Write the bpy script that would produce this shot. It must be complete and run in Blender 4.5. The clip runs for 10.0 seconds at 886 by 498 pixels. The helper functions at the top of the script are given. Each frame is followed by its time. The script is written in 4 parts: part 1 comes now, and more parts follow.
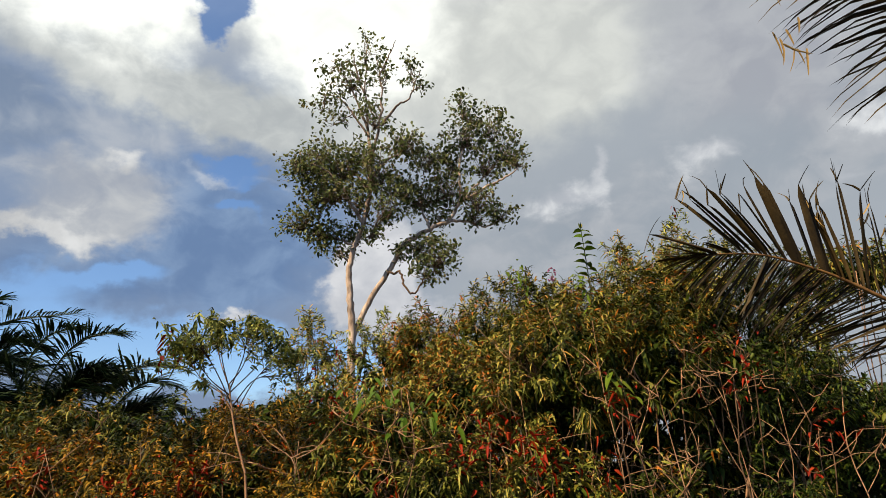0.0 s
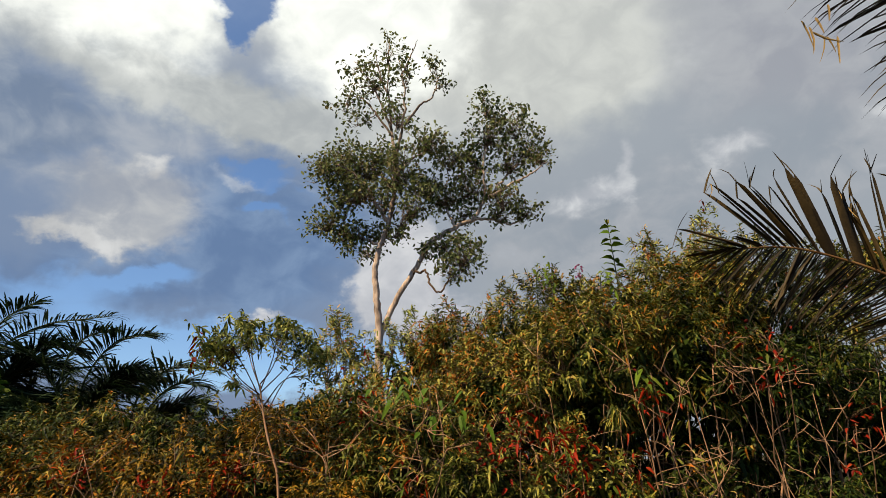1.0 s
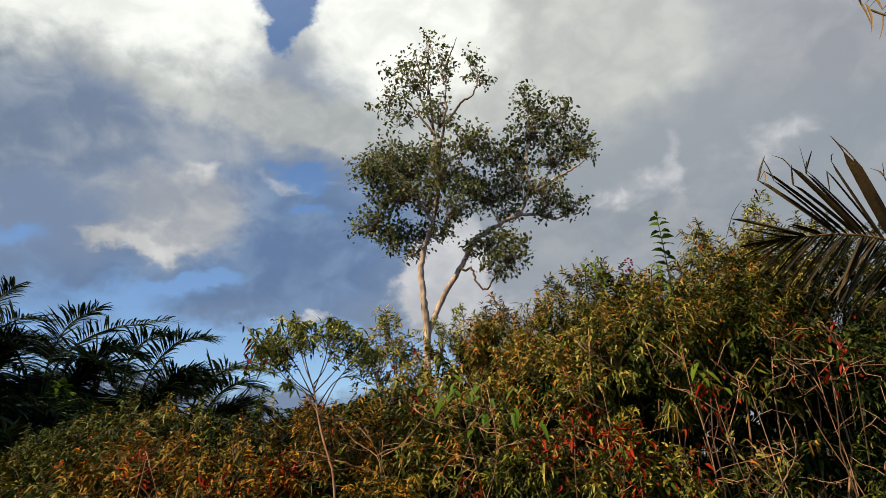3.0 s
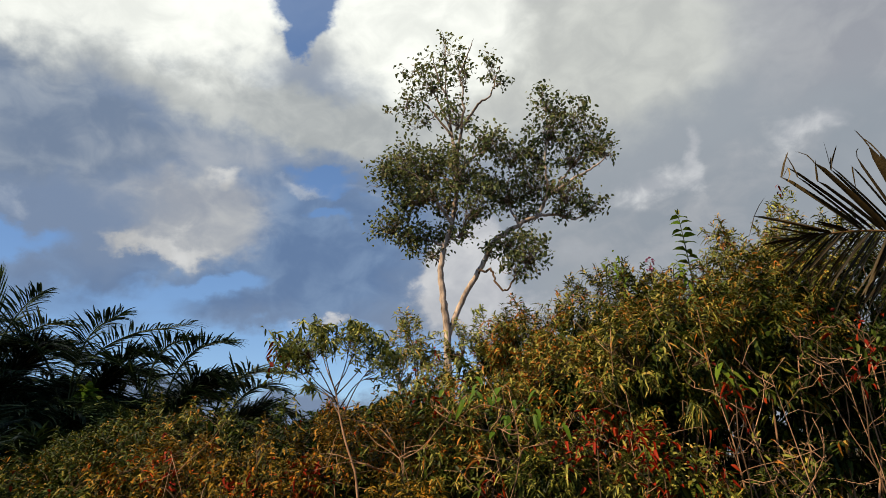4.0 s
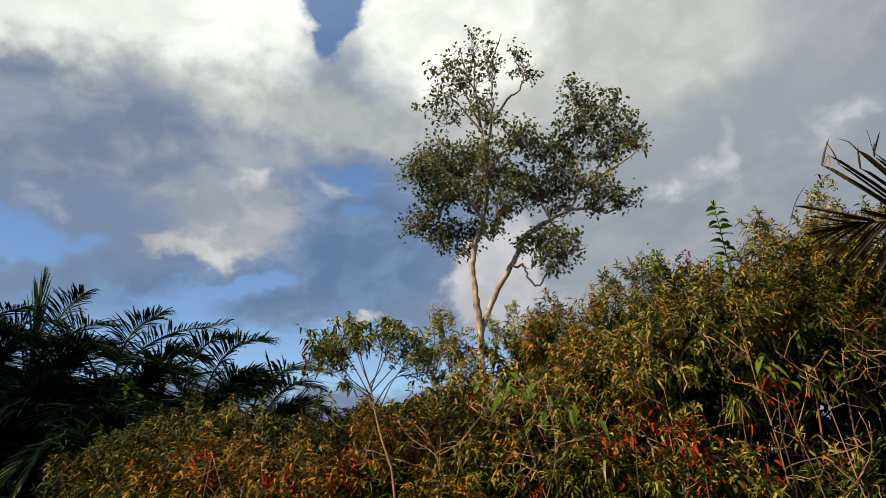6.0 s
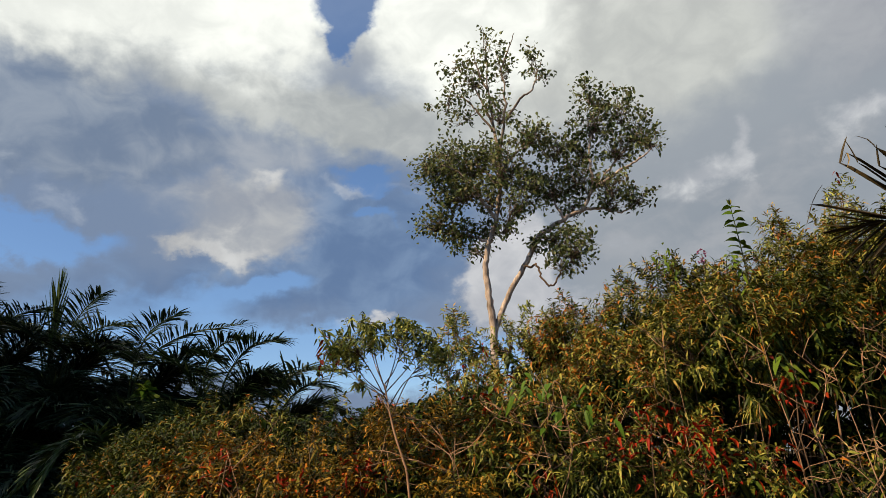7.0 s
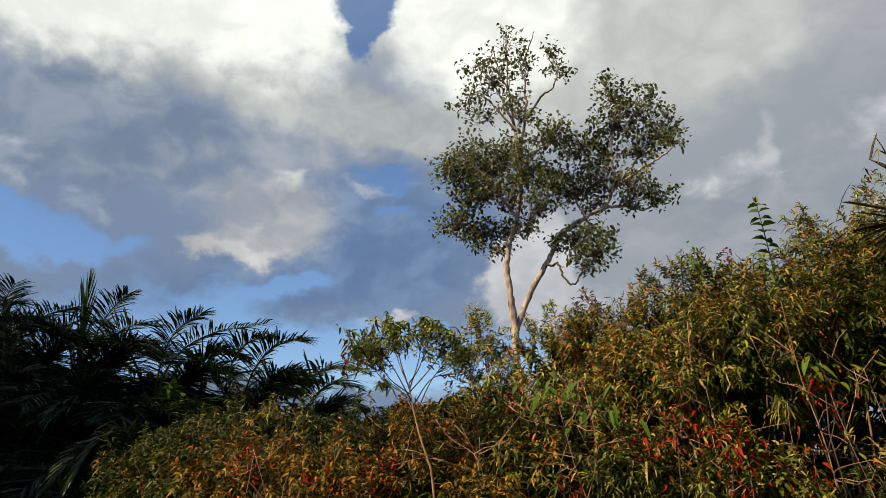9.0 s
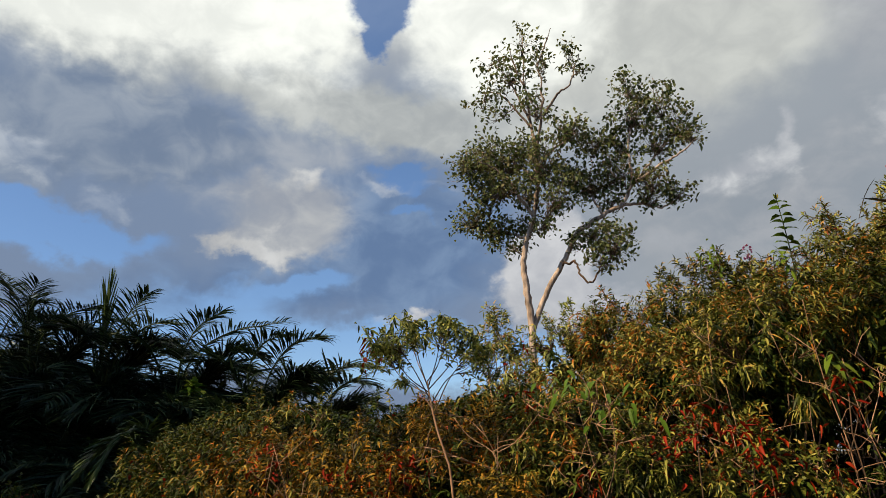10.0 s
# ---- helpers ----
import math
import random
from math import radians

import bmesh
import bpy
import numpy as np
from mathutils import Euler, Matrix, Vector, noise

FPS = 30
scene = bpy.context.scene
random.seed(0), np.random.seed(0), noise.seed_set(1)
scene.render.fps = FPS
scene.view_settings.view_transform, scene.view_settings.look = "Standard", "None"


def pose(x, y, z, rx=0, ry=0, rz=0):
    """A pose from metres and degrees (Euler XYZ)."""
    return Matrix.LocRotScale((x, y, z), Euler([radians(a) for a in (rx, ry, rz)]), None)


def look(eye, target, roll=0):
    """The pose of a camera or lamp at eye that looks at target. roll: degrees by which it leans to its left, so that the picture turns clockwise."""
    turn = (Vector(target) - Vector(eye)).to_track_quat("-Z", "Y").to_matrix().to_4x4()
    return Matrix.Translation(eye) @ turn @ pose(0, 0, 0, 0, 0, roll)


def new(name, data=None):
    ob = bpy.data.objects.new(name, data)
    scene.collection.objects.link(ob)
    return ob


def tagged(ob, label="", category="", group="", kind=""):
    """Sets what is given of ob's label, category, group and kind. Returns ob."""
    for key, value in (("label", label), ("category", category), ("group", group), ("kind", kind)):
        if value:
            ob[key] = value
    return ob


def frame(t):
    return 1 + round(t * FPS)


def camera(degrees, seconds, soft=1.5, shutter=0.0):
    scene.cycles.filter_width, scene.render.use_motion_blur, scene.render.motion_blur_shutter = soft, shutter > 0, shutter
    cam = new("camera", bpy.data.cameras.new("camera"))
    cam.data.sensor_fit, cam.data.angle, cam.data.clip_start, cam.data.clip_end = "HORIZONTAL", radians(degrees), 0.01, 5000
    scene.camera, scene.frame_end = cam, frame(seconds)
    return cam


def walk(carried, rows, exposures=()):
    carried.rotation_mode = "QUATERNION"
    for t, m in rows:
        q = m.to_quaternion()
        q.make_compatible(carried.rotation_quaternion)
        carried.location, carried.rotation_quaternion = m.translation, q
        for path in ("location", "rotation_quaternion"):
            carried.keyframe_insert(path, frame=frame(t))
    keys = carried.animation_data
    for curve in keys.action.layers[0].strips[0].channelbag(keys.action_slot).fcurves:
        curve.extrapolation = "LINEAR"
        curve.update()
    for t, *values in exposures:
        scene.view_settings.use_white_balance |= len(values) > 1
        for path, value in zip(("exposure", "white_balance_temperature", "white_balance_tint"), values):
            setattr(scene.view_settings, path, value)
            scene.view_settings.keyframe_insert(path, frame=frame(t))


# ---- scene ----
cam = camera(66.4, 10.0, soft=0.62)
PATH = [
    (0.0, 0.0, 0.0, 1.6, 107.8, 1.72, 0.55),
    (0.5, -0.002, -0.002, 1.598, 107.91, 1.93, 1.86),
    (1.0, -0.007, -0.002, 1.6, 107.75, 1.97, 2.87),
    (1.5, -0.012, -0.004, 1.601, 107.63, 2.11, 4.1),
    (2.0, -0.016, -0.005, 1.604, 107.68, 2.18, 5.12),
    (2.5, -0.022, -0.001, 1.605, 107.68, 2.25, 6.09),
    (4.0, -0.03, 0.003, 1.606, 107.91, 2.53, 8.74),
    (4.5, -0.031, 0.001, 1.607, 108.05, 2.54, 9.67),
    (5.0, -0.032, 0.004, 1.609, 107.89, 2.76, 10.29),
    (5.5, -0.037, 0.012, 1.607, 107.73, 2.72, 10.87),
    (7.0, -0.047, 0.015, 1.608, 107.81, 2.5, 12.67),
    (7.5, -0.054, 0.012, 1.611, 107.73, 2.45, 12.91),
    (8.0, -0.06, 0.01, 1.614, 107.67, 2.4, 13.31),
    (8.5, -0.063, 0.007, 1.616, 107.72, 2.24, 13.88),
    (9.0, -0.067, 0.0, 1.613, 107.78, 2.18, 14.39),
    (9.5, -0.071, -0.009, 1.614, 107.72, 2.1, 15.16),
    (10.0, -0.075, -0.014, 1.61, 107.69, 1.94, 15.77),
]
EXPOSURE = [(0.0, 1.24), (0.5, 1.24), (1.0, 1.12), (1.5, 1.02), (2.0, 1.03), (10.0, 1.03)]
walk(cam, [(t, pose(x, y, z, rx, ry, rz)) for t, x, y, z, rx, ry, rz in PATH], EXPOSURE)

# ---------------------------------------------------------------- sky and sun
SUN_AZ, SUN_EL = -130.0, 48.0          # degrees clockwise from the view ahead, and up


def build_sky():
    world = bpy.data.worlds.new("sky")
    scene.world = world
    world.use_nodes = True
    nt = world.node_tree
    nt.nodes.clear()

    def num(op, a, b=None, clamp=False):
        n = nt.nodes.new("ShaderNodeMath")
        n.operation, n.use_clamp = op, clamp
        for i, v in enumerate((a, b)):
            if v is None:
                continue
            if isinstance(v, (int, float)):
                n.inputs[i].default_value = v
            else:
                nt.links.new(v, n.inputs[i])
        return n.outputs[0]

    def vec(op, a, b):
        n = nt.nodes.new("ShaderNodeVectorMath")
        n.operation = op
        for i, v in enumerate((a, b)):
            if isinstance(v, tuple):
                n.inputs[i].default_value = v
            else:
                nt.links.new(v, n.inputs[i])
        return n.outputs["Value"] if op == "DOT_PRODUCT" else n.outputs[0]

    def fbm(v, scale, detail, rough=0.55, dist=0.0):
        n = nt.nodes.new("ShaderNodeTexNoise")
        n.inputs["Scale"].default_value, n.inputs["Detail"].default_value = scale, detail
        n.inputs["Roughness"].default_value, n.inputs["Distortion"].default_value = rough, dist
        nt.links.new(v, n.inputs["Vector"])
        return n

    way = nt.nodes.new("ShaderNodeTexCoord").outputs["Generated"]
    split = nt.nodes.new("ShaderNodeSeparateXYZ")
    nt.links.new(way, split.inputs[0])
    az = num("MULTIPLY", num("ARCTAN2", split.outputs[0], split.outputs[1]), 57.2958)
    el = num("MULTIPLY", num("ARCSINE", split.outputs[2]), 57.2958)
    both = nt.nodes.new("ShaderNodeCombineXYZ")
    nt.links.new(az, both.inputs[0])
    nt.links.new(el, both.inputs[1])
    flat = vec("MULTIPLY", way, (1.0, 1.0, 1.35))
    w1 = fbm(flat, 4.0, 4.0, 0.5).outputs["Color"]
    w2 = fbm(flat, 15.0, 6.0, 0.55).outputs["Color"]
    bend = vec("ADD", vec("MULTIPLY", vec("SUBTRACT", w1, (0.5, 0.5, 0.5)), (6.0, 4.5, 0.0)),
               vec("MULTIPLY", vec("SUBTRACT", w2, (0.5, 0.5, 0.5)), (6.5, 5.5, 0.0)))
    spot = vec("ADD", both.outputs[0], bend)
    grain = num("SUBTRACT", fbm(flat, 6.5, 7.0, 0.5, 0.25).outputs["Fac"], 0.5)
    puff = num("SUBTRACT", fbm(flat, 17.0, 7.0, 0.55, 0.5).outputs["Fac"], 0.5)

    def bank(rows):
        """Sum of soft ovals: azimuth, elevation, half-widths, weight."""
        total = 0.0
        for a, e, w, h, amp in rows:
            off = vec("DIVIDE", vec("SUBTRACT", spot, (a, e, 0.0)), (w, h, 1.0))
            off = vec("MULTIPLY", off, (1.0, 1.0, 0.0))
            d = vec("DOT_PRODUCT", off, off)
            total = num("ADD", num("MULTIPLY", num("EXPONENT", num("MULTIPLY", d, -0.7)), amp), total)
        return total

    def step(value, lo, hi):
        n = nt.nodes.new("ShaderNodeMapRange")
        n.interpolation_type = "SMOOTHSTEP"
        n.inputs["From Min"].default_value, n.inputs["From Max"].default_value = lo, hi
        nt.links.new(value, n.inputs["Value"])
        return n.outputs[0]

    def blend(fac, a, b):
        n = nt.nodes.new("ShaderNodeMix")
        n.data_type = "RGBA"
        nt.links.new(fac, n.inputs[0])
        for slot, v in ((6, a), (7, b)):
            if isinstance(v, tuple):
                n.inputs[slot].default_value = (*v, 1)
            else:
                nt.links.new(v, n.inputs[slot])
        return n.outputs[2]

    # the cloud cover, from the farthest sheet to the nearest: colours in shade and in light, ovals, raggedness, edge
    tone = blend(step(az, -16.0, 4.0), (0.215, 0.29, 0.43), (0.37, 0.41, 0.455))
    tone = blend(step(el, 26.0, 40.0), tone, (0.50, 0.52, 0.525))
    for shade, light, rows, rag, lo, hi in (
        ((0.29, 0.335, 0.39), (0.43, 0.455, 0.49), [(12, 19, 12, 5, 0.8), (32, 24, 9, 5, 0.7)], 1.2, 0.1, 1.0),
        ((0.142, 0.228, 0.40), (0.225, 0.33, 0.51), [(-22, 16.0, 11, 3.4, 1.0), (-15, 20, 5, 4, 0.8), (-38, 13.5, 9, 2.4, 0.6), (-22, 22, 4, 3, 0.6)], 0.8, 0.10, 0.95),
        ((0.195, 0.26, 0.375), (0.33, 0.39, 0.48), [(-47, 25.5, 9, 4.0, 1.0), (-31, 25.4, 9, 1.5, 0.7), (-39.5, 24.6, 6, 2.6, 0.9), (-44, 29.0, 4, 1.6, 0.5)], 1.2, 0.15, 0.95),
        ((0.44, 0.47, 0.48), (0.62, 0.645, 0.63), [(-31, 30.2, 9, 1.9, 0.9), (-18, 28.6, 9, 2.0, 0.9), (-6, 28.4, 8, 2.8, 0.9), (-48, 32.0, 8, 1.6, 0.8)], 0.55, 0.10, 0.95),
        ((0.57, 0.59, 0.57), (0.70, 0.72, 0.68), [(3, 32, 9, 6, 1.1), (13, 33.5, 8, 4.5, 0.9)], 0.4, 0.2, 1.0),
        ((0.36, 0.38, 0.425), (0.45, 0.47, 0.50), [(24, 31, 6, 5, 0.7), (33, 29, 7, 6, 0.8)], 0.7, 0.15, 1.0),
        ((0.93, 0.955, 0.90), (1.16, 1.18, 1.10), [(-37, 36.0, 7.5, 3.4, 1.1), (-29, 35.8, 4.5, 3.2, 1.1), (-12, 37.0, 5.5, 4.4, 1.2), (-4, 34.5, 6, 3.6, 0.75), (-49, 34.6, 8, 3.0, 1.15), (-32, 42, 16, 4, 1.0), (-9, 43, 14, 4, 1.0)],
         0.5, 0.08, 0.92),
        ((0.33, 0.385, 0.47), (0.45, 0.485, 0.54), [(-30, 20.8, 6.5, 2.5, 1.0), (-27, 25.6, 9, 1.4, 0.7)], 0.8, 0.12, 1.1),
        ((0.35, 0.385, 0.45), (0.52, 0.54, 0.56), [(-32.0, 21.6, 3.4, 1.6, 1.0), (-27.0, 22.2, 2.8, 1.5, 1.0), (-33.0, 18.6, 3.6, 1.0, 1.0), (-27.5, 19.2, 4, 1.6, 0.9)], 1.2, 0.25, 1.25),
        ((0.50, 0.51, 0.52), (0.72, 0.73, 0.73), [(-27.0, 23.2, 1.7, 0.7, 0.9), (-32.0, 18.3, 3.6, 0.8, 0.9), (-35.5, 18.0, 1.6, 0.7, 0.6)], 1.0, 0.25, 1.0),
        ((0.34, 0.41, 0.53), (0.52, 0.57, 0.64), [(-43.4, 20.0, 2.4, 1.2, 1.0), (-50.0, 24.2, 2.2, 1.2, 1.0), (-47, 22.2, 2.4, 0.9, 0.6)], 1.4, 0.35, 1.0),
        ((0.34, 0.41, 0.53), (0.48, 0.54, 0.64), [(-20.0, 23.4, 2.6, 0.6, 0.8), (-15.0, 23.3, 2.6, 0.5, 0.8)], 1.0, 0.30, 1.1),
        ((0.52, 0.54, 0.58), (0.70, 0.71, 0.73), [(-6.8, 14.0, 3.0, 2.8, 1.3), (-4.8, 17.0, 2.6, 2.8, 1.1), (-16.8, 12.4, 1.7, 0.8, 0.8), (-20, 11.6, 1.2, 0.7, 0.6), (0, 13, 5, 2.0, 0.7)], 1.0, 0.34, 0.80),
        ((0.50, 0.52, 0.56), (0.78, 0.80, 0.81), [(14.5, 24.2, 1.1, 2.0, 1.1), (9.6, 21.8, 2.8, 1.6, 1.05), (24.2, 23.9, 3.6, 1.5, 1.1), (35.0, 23.6, 2.0, 0.8, 0.7), (12.5, 22.4, 1.4, 0.8, 0.5)], 1.9, 0.30, 1.25),
    ):
        cover = step(num("ADD", bank(rows), num("MULTIPLY", num("ADD", grain, num("MULTIPLY", puff, 0.55)), rag)), lo, hi)
        lit = step(num("ADD", num("MULTIPLY", grain, 1.0), puff), -0.22, 0.26)
        tone = blend(cover, tone, blend(lit, shade, light))
    blue = bank([
        (-20.8, 39.0, 2.7, 2.0, 1.4), (-20.2, 36.2, 1.8, 1.7, 1.1), (-21.4, 33.8, 1.2, 1.0, 0.9), (-17.0, 24.4, 3.2, 0.9, 1.0), (-15.6, 22.8, 2.2, 0.7, 0.7), (-17.6, 20.6, 1.6, 0.7, 1.2), (-28.0, 15.6, 3.6, 0.9, 1.0),
        (-46.0, 17.5, 6, 1.3, 1.25), (-51.5, 19.6, 3.5, 1.1, 1.25), (-24, 9.5, 10, 2.0, 0.9), (-13, 9.0, 9, 2.2, 0.9), (-42, 10, 14, 3.5, 0.7), (-33, 14.0, 6, 1.2, 0.45)])
    cloud = nt.nodes.new("ShaderNodeBackground")
    nt.links.new(tone, cloud.inputs[0])
    cloud.inputs[1].default_value = 0.44

    sky = nt.nodes.new("ShaderNodeTexSky")
    sky.sky_type, sky.sun_disc = "NISHITA", False
    sky.dust_density, sky.ozone_density = 0.1, 6.0
    sky.sun_elevation, sky.sun_rotation = radians(SUN_EL), radians(SUN_AZ)
    clear = nt.nodes.new("ShaderNodeBackground")
    nt.links.new(sky.outputs[0], clear.inputs[0])
    clear.inputs[1].default_value = 0.068
    sunward = nt.nodes.new("ShaderNodeMapRange")
    sunward.inputs["From Min"].default_value, sunward.inputs["From Max"].default_value = 0.30, -0.35
    nt.links.new(split.outputs[1], sunward.inputs["Value"])
    blue = num("ADD", blue, num("MULTIPLY", num("MAXIMUM", sunward.outputs[0], step(el, 50.0, 62.0)), 1.3))
    gap = num("MULTIPLY", step(num("ADD", blue, num("MULTIPLY", num("ADD", grain, num("MULTIPLY", puff, 0.4)), 0.8)), 0.28, 0.80), 0.92)
    mix = nt.nodes.new("ShaderNodeMixShader")
    nt.links.new(gap, mix.inputs[0])
    nt.links.new(cloud.outputs[0], mix.inputs[1])
    nt.links.new(clear.outputs[0], mix.inputs[2])
    out = nt.nodes.new("ShaderNodeOutputWorld")
    nt.links.new(mix.outputs[0], out.inputs[0])

    lamp = bpy.data.lights.new("sun", "SUN")
    lamp.energy, lamp.angle, lamp.color = 5.0, radians(0.6), (1.0, 0.79, 0.50)
    a, e = radians(SUN_AZ), radians(SUN_EL)
    d = Vector((math.sin(a) * math.cos(e), math.cos(a) * math.cos(e), math.sin(e)))
    new("sun", lamp).matrix_world = look(d * 60, (0, 0, 0))


build_sky()


# ---------------------------------------------------------------- materials
DEPTH = 0.53           # one factor for the depth of all plant colours


def leaf_material(name, stops, rough=0.5, glow=0.12, spec=0.10, big=2.0):
    """Leaf skin: a colour for each leaf, blotches and light that seeps through."""
    m = bpy.data.materials.new(name)
    m.use_nodes = True
    nt = m.node_tree
    nt.nodes.clear()
    geo = nt.nodes.new("ShaderNodeNewGeometry")
    noi = nt.nodes.new("ShaderNodeTexNoise")
    noi.inputs["Scale"].default_value, noi.inputs["Detail"].default_value = big, 3.0
    co = nt.nodes.new("ShaderNodeTexCoord")
    nt.links.new(co.outputs["Object"], noi.inputs["Vector"])
    fine = nt.nodes.new("ShaderNodeTexNoise")
    fine.inputs["Scale"].default_value, fine.inputs["Detail"].default_value = 45.0, 4.0
    nt.links.new(co.outputs["Object"], fine.inputs["Vector"])

    def mad(a, k, c):
        n = nt.nodes.new("ShaderNodeMath")
        n.operation = "MULTIPLY_ADD"
        nt.links.new(a, n.inputs[0])
        n.inputs[1].default_value = k
        if isinstance(c, float):
            n.inputs[2].default_value = c
        else:
            nt.links.new(c, n.inputs[2])
        return n.outputs[0]

    f = mad(noi.outputs["Fac"], 0.8, -0.4)
    f = mad(geo.outputs["Random Per Island"], 0.85, f)
    f = mad(fine.outputs["Fac"], 0.22, f)
    each = nt.nodes.new("ShaderNodeObjectInfo")
    f = mad(each.outputs["Random"], 0.30, f)
    f = mad(f, 1.0, -0.18)
    ramp = nt.nodes.new("ShaderNodeValToRGB")
    nt.links.new(f, ramp.inputs[0])
    while len(ramp.color_ramp.elements) < len(stops):
        ramp.color_ramp.elements.new(0.5)
    for e, (p, c) in zip(ramp.color_ramp.elements, stops):
        e.position, e.color = p, (*(v * DEPTH for v in c), 1)
    b = nt.nodes.new("ShaderNodeBsdfPrincipled")
    b.inputs["Roughness"].default_value = rough
    b.inputs["Specular IOR Level"].default_value = spec
    nt.links.new(ramp.outputs[0], b.inputs["Base Color"])
    bump = nt.nodes.new("ShaderNodeBump")
    bump.inputs["Strength"].default_value, bump.inputs["Distance"].default_value = 0.35, 0.01
    nt.links.new(fine.outputs["Fac"], bump.inputs["Height"])
    nt.links.new(bump.outputs[0], b.inputs["Normal"])
    t = nt.nodes.new("ShaderNodeBsdfTranslucent")
    nt.links.new(ramp.outputs[0], t.inputs[0])
    mix = nt.nodes.new("ShaderNodeMixShader")
    mix.inputs[0].default_value = glow
    nt.links.new(b.outputs[0], mix.inputs[1])
    nt.links.new(t.outputs[0], mix.inputs[2])
    out = nt.nodes.new("ShaderNodeOutputMaterial")
    nt.links.new(mix.outputs[0], out.inputs[0])
    return m


def bark_material(name, dark, light, scale=9.0, rough=0.8, stretch=0.25, bump_d=0.02):
    m = bpy.data.materials.new(name)
    m.use_nodes = True
    nt = m.node_tree
    b = nt.nodes["Principled BSDF"]
    co = nt.nodes.new("ShaderNodeTexCoord")
    mp = nt.nodes.new("ShaderNodeMapping")
    mp.inputs["Scale"].default_value = (1, 1, stretch)
    nt.links.new(co.outputs["Object"], mp.inputs[0])
    n1 = nt.nodes.new("ShaderNodeTexNoise")
    n1.inputs["Scale"].default_value, n1.inputs["Detail"].default_value = scale, 6
    nt.links.new(mp.outputs[0], n1.inputs["Vector"])
    n2 = nt.nodes.new("ShaderNodeTexNoise")
    n2.inputs["Scale"].default_value, n2.inputs["Detail"].default_value = scale * 0.18, 3
    nt.links.new(mp.outputs[0], n2.inputs["Vector"])
    add = nt.nodes.new("ShaderNodeMath")
    nt.links.new(n1.outputs["Fac"], add.inputs[0])
    nt.links.new(n2.outputs["Fac"], add.inputs[1])
    ramp = nt.nodes.new("ShaderNodeValToRGB")
    half = nt.nodes.new("ShaderNodeMath")
    half.operation = "MULTIPLY"
    half.inputs[1].default_value = 0.5
    nt.links.new(add.outputs[0], half.inputs[0])
    nt.links.new(half.outputs[0], ramp.inputs[0])
    ramp.color_ramp.elements[0].position, ramp.color_ramp.elements[0].color = 0.36, (*(v * DEPTH for v in dark), 1)
    ramp.color_ramp.elements[1].position, ramp.color_ramp.elements[1].color = 0.62, (*(v * DEPTH for v in light), 1)
    nt.links.new(ramp.outputs[0], b.inputs["Base Color"])
    b.inputs["Roughness"].default_value = rough
    b.inputs["Specular IOR Level"].default_value = 0.15
    bump = nt.nodes.new("ShaderNodeBump")
    bump.inputs["Strength"].default_value, bump.inputs["Distance"].default_value = 0.6, bump_d
    nt.links.new(n1.outputs["Fac"], bump.inputs["Height"])
    nt.links.new(bump.outputs[0], b.inputs["Normal"])
    return m


OLIVE = leaf_material("olive_leaf", ((0.0, (0.014, 0.020, 0.002)), (0.30, (0.056, 0.074, 0.009)), (0.56, (0.165, 0.175, 0.022)),
                                     (0.80, (0.42, 0.37, 0.075)), (0.95, (0.46, 0.14, 0.014))))
# greener, darker olive copy; the dim bushes have their shade in this colour
SHADY = leaf_material("shaded_olive_leaf", ((0.0, (0.011, 0.019, 0.001)), (0.42, (0.040, 0.060, 0.006)), (0.76, (0.14, 0.155, 0.020)), (0.93, (0.38, 0.15, 0.012))))
# paler olive copy for small tree and upper tufts; sunlight put into its colour
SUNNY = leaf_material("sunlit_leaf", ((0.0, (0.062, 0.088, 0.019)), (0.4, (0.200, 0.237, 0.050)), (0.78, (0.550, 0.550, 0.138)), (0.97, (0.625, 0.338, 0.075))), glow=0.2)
RUST = leaf_material("rusty_leaf", ((0.0, (0.011, 0.013, 0.001)), (0.28, (0.060, 0.056, 0.006)), (0.52, (0.22, 0.145, 0.013)),
                                    (0.78, (0.50, 0.25, 0.024)), (0.93, (0.56, 0.075, 0.006))))
# green leaf kept near black; used inside bushes, it carries their shade
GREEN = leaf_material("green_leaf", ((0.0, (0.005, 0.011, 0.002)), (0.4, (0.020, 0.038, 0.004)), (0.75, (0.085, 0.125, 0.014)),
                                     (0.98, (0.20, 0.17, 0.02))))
BROAD = leaf_material("broad_leaf", ((0.0, (0.035, 0.085, 0.006)), (0.6, (0.09, 0.165, 0.012)), (1.0, (0.18, 0.25, 0.025))), rough=0.45, glow=0.2)
LIME = leaf_material("fresh_leaf", ((0.0, (0.09, 0.15, 0.010)), (0.5, (0.17, 0.26, 0.02)), (1.0, (0.28, 0.32, 0.03))), glow=0.35)
RED = leaf_material("withered_leaf", ((0.0, (0.077, 0.005, 0.001)), (0.45, (0.261, 0.012, 0.001)), (0.8, (0.359, 0.036, 0.003)),
                                      (1.0, (0.172, 0.066, 0.013))), rough=0.6, big=6.0)
CROWN = leaf_material("crown_leaf", ((0.0, (0.045, 0.072, 0.027)), (0.45, (0.14, 0.18, 0.065)), (0.8, (0.30, 0.34, 0.135)),
                                     (1.0, (0.21, 0.18, 0.085))), big=0.35, glow=0.28)
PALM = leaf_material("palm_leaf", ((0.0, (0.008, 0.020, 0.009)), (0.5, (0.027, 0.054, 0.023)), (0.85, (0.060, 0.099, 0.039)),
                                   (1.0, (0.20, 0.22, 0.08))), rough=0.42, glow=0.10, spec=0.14)
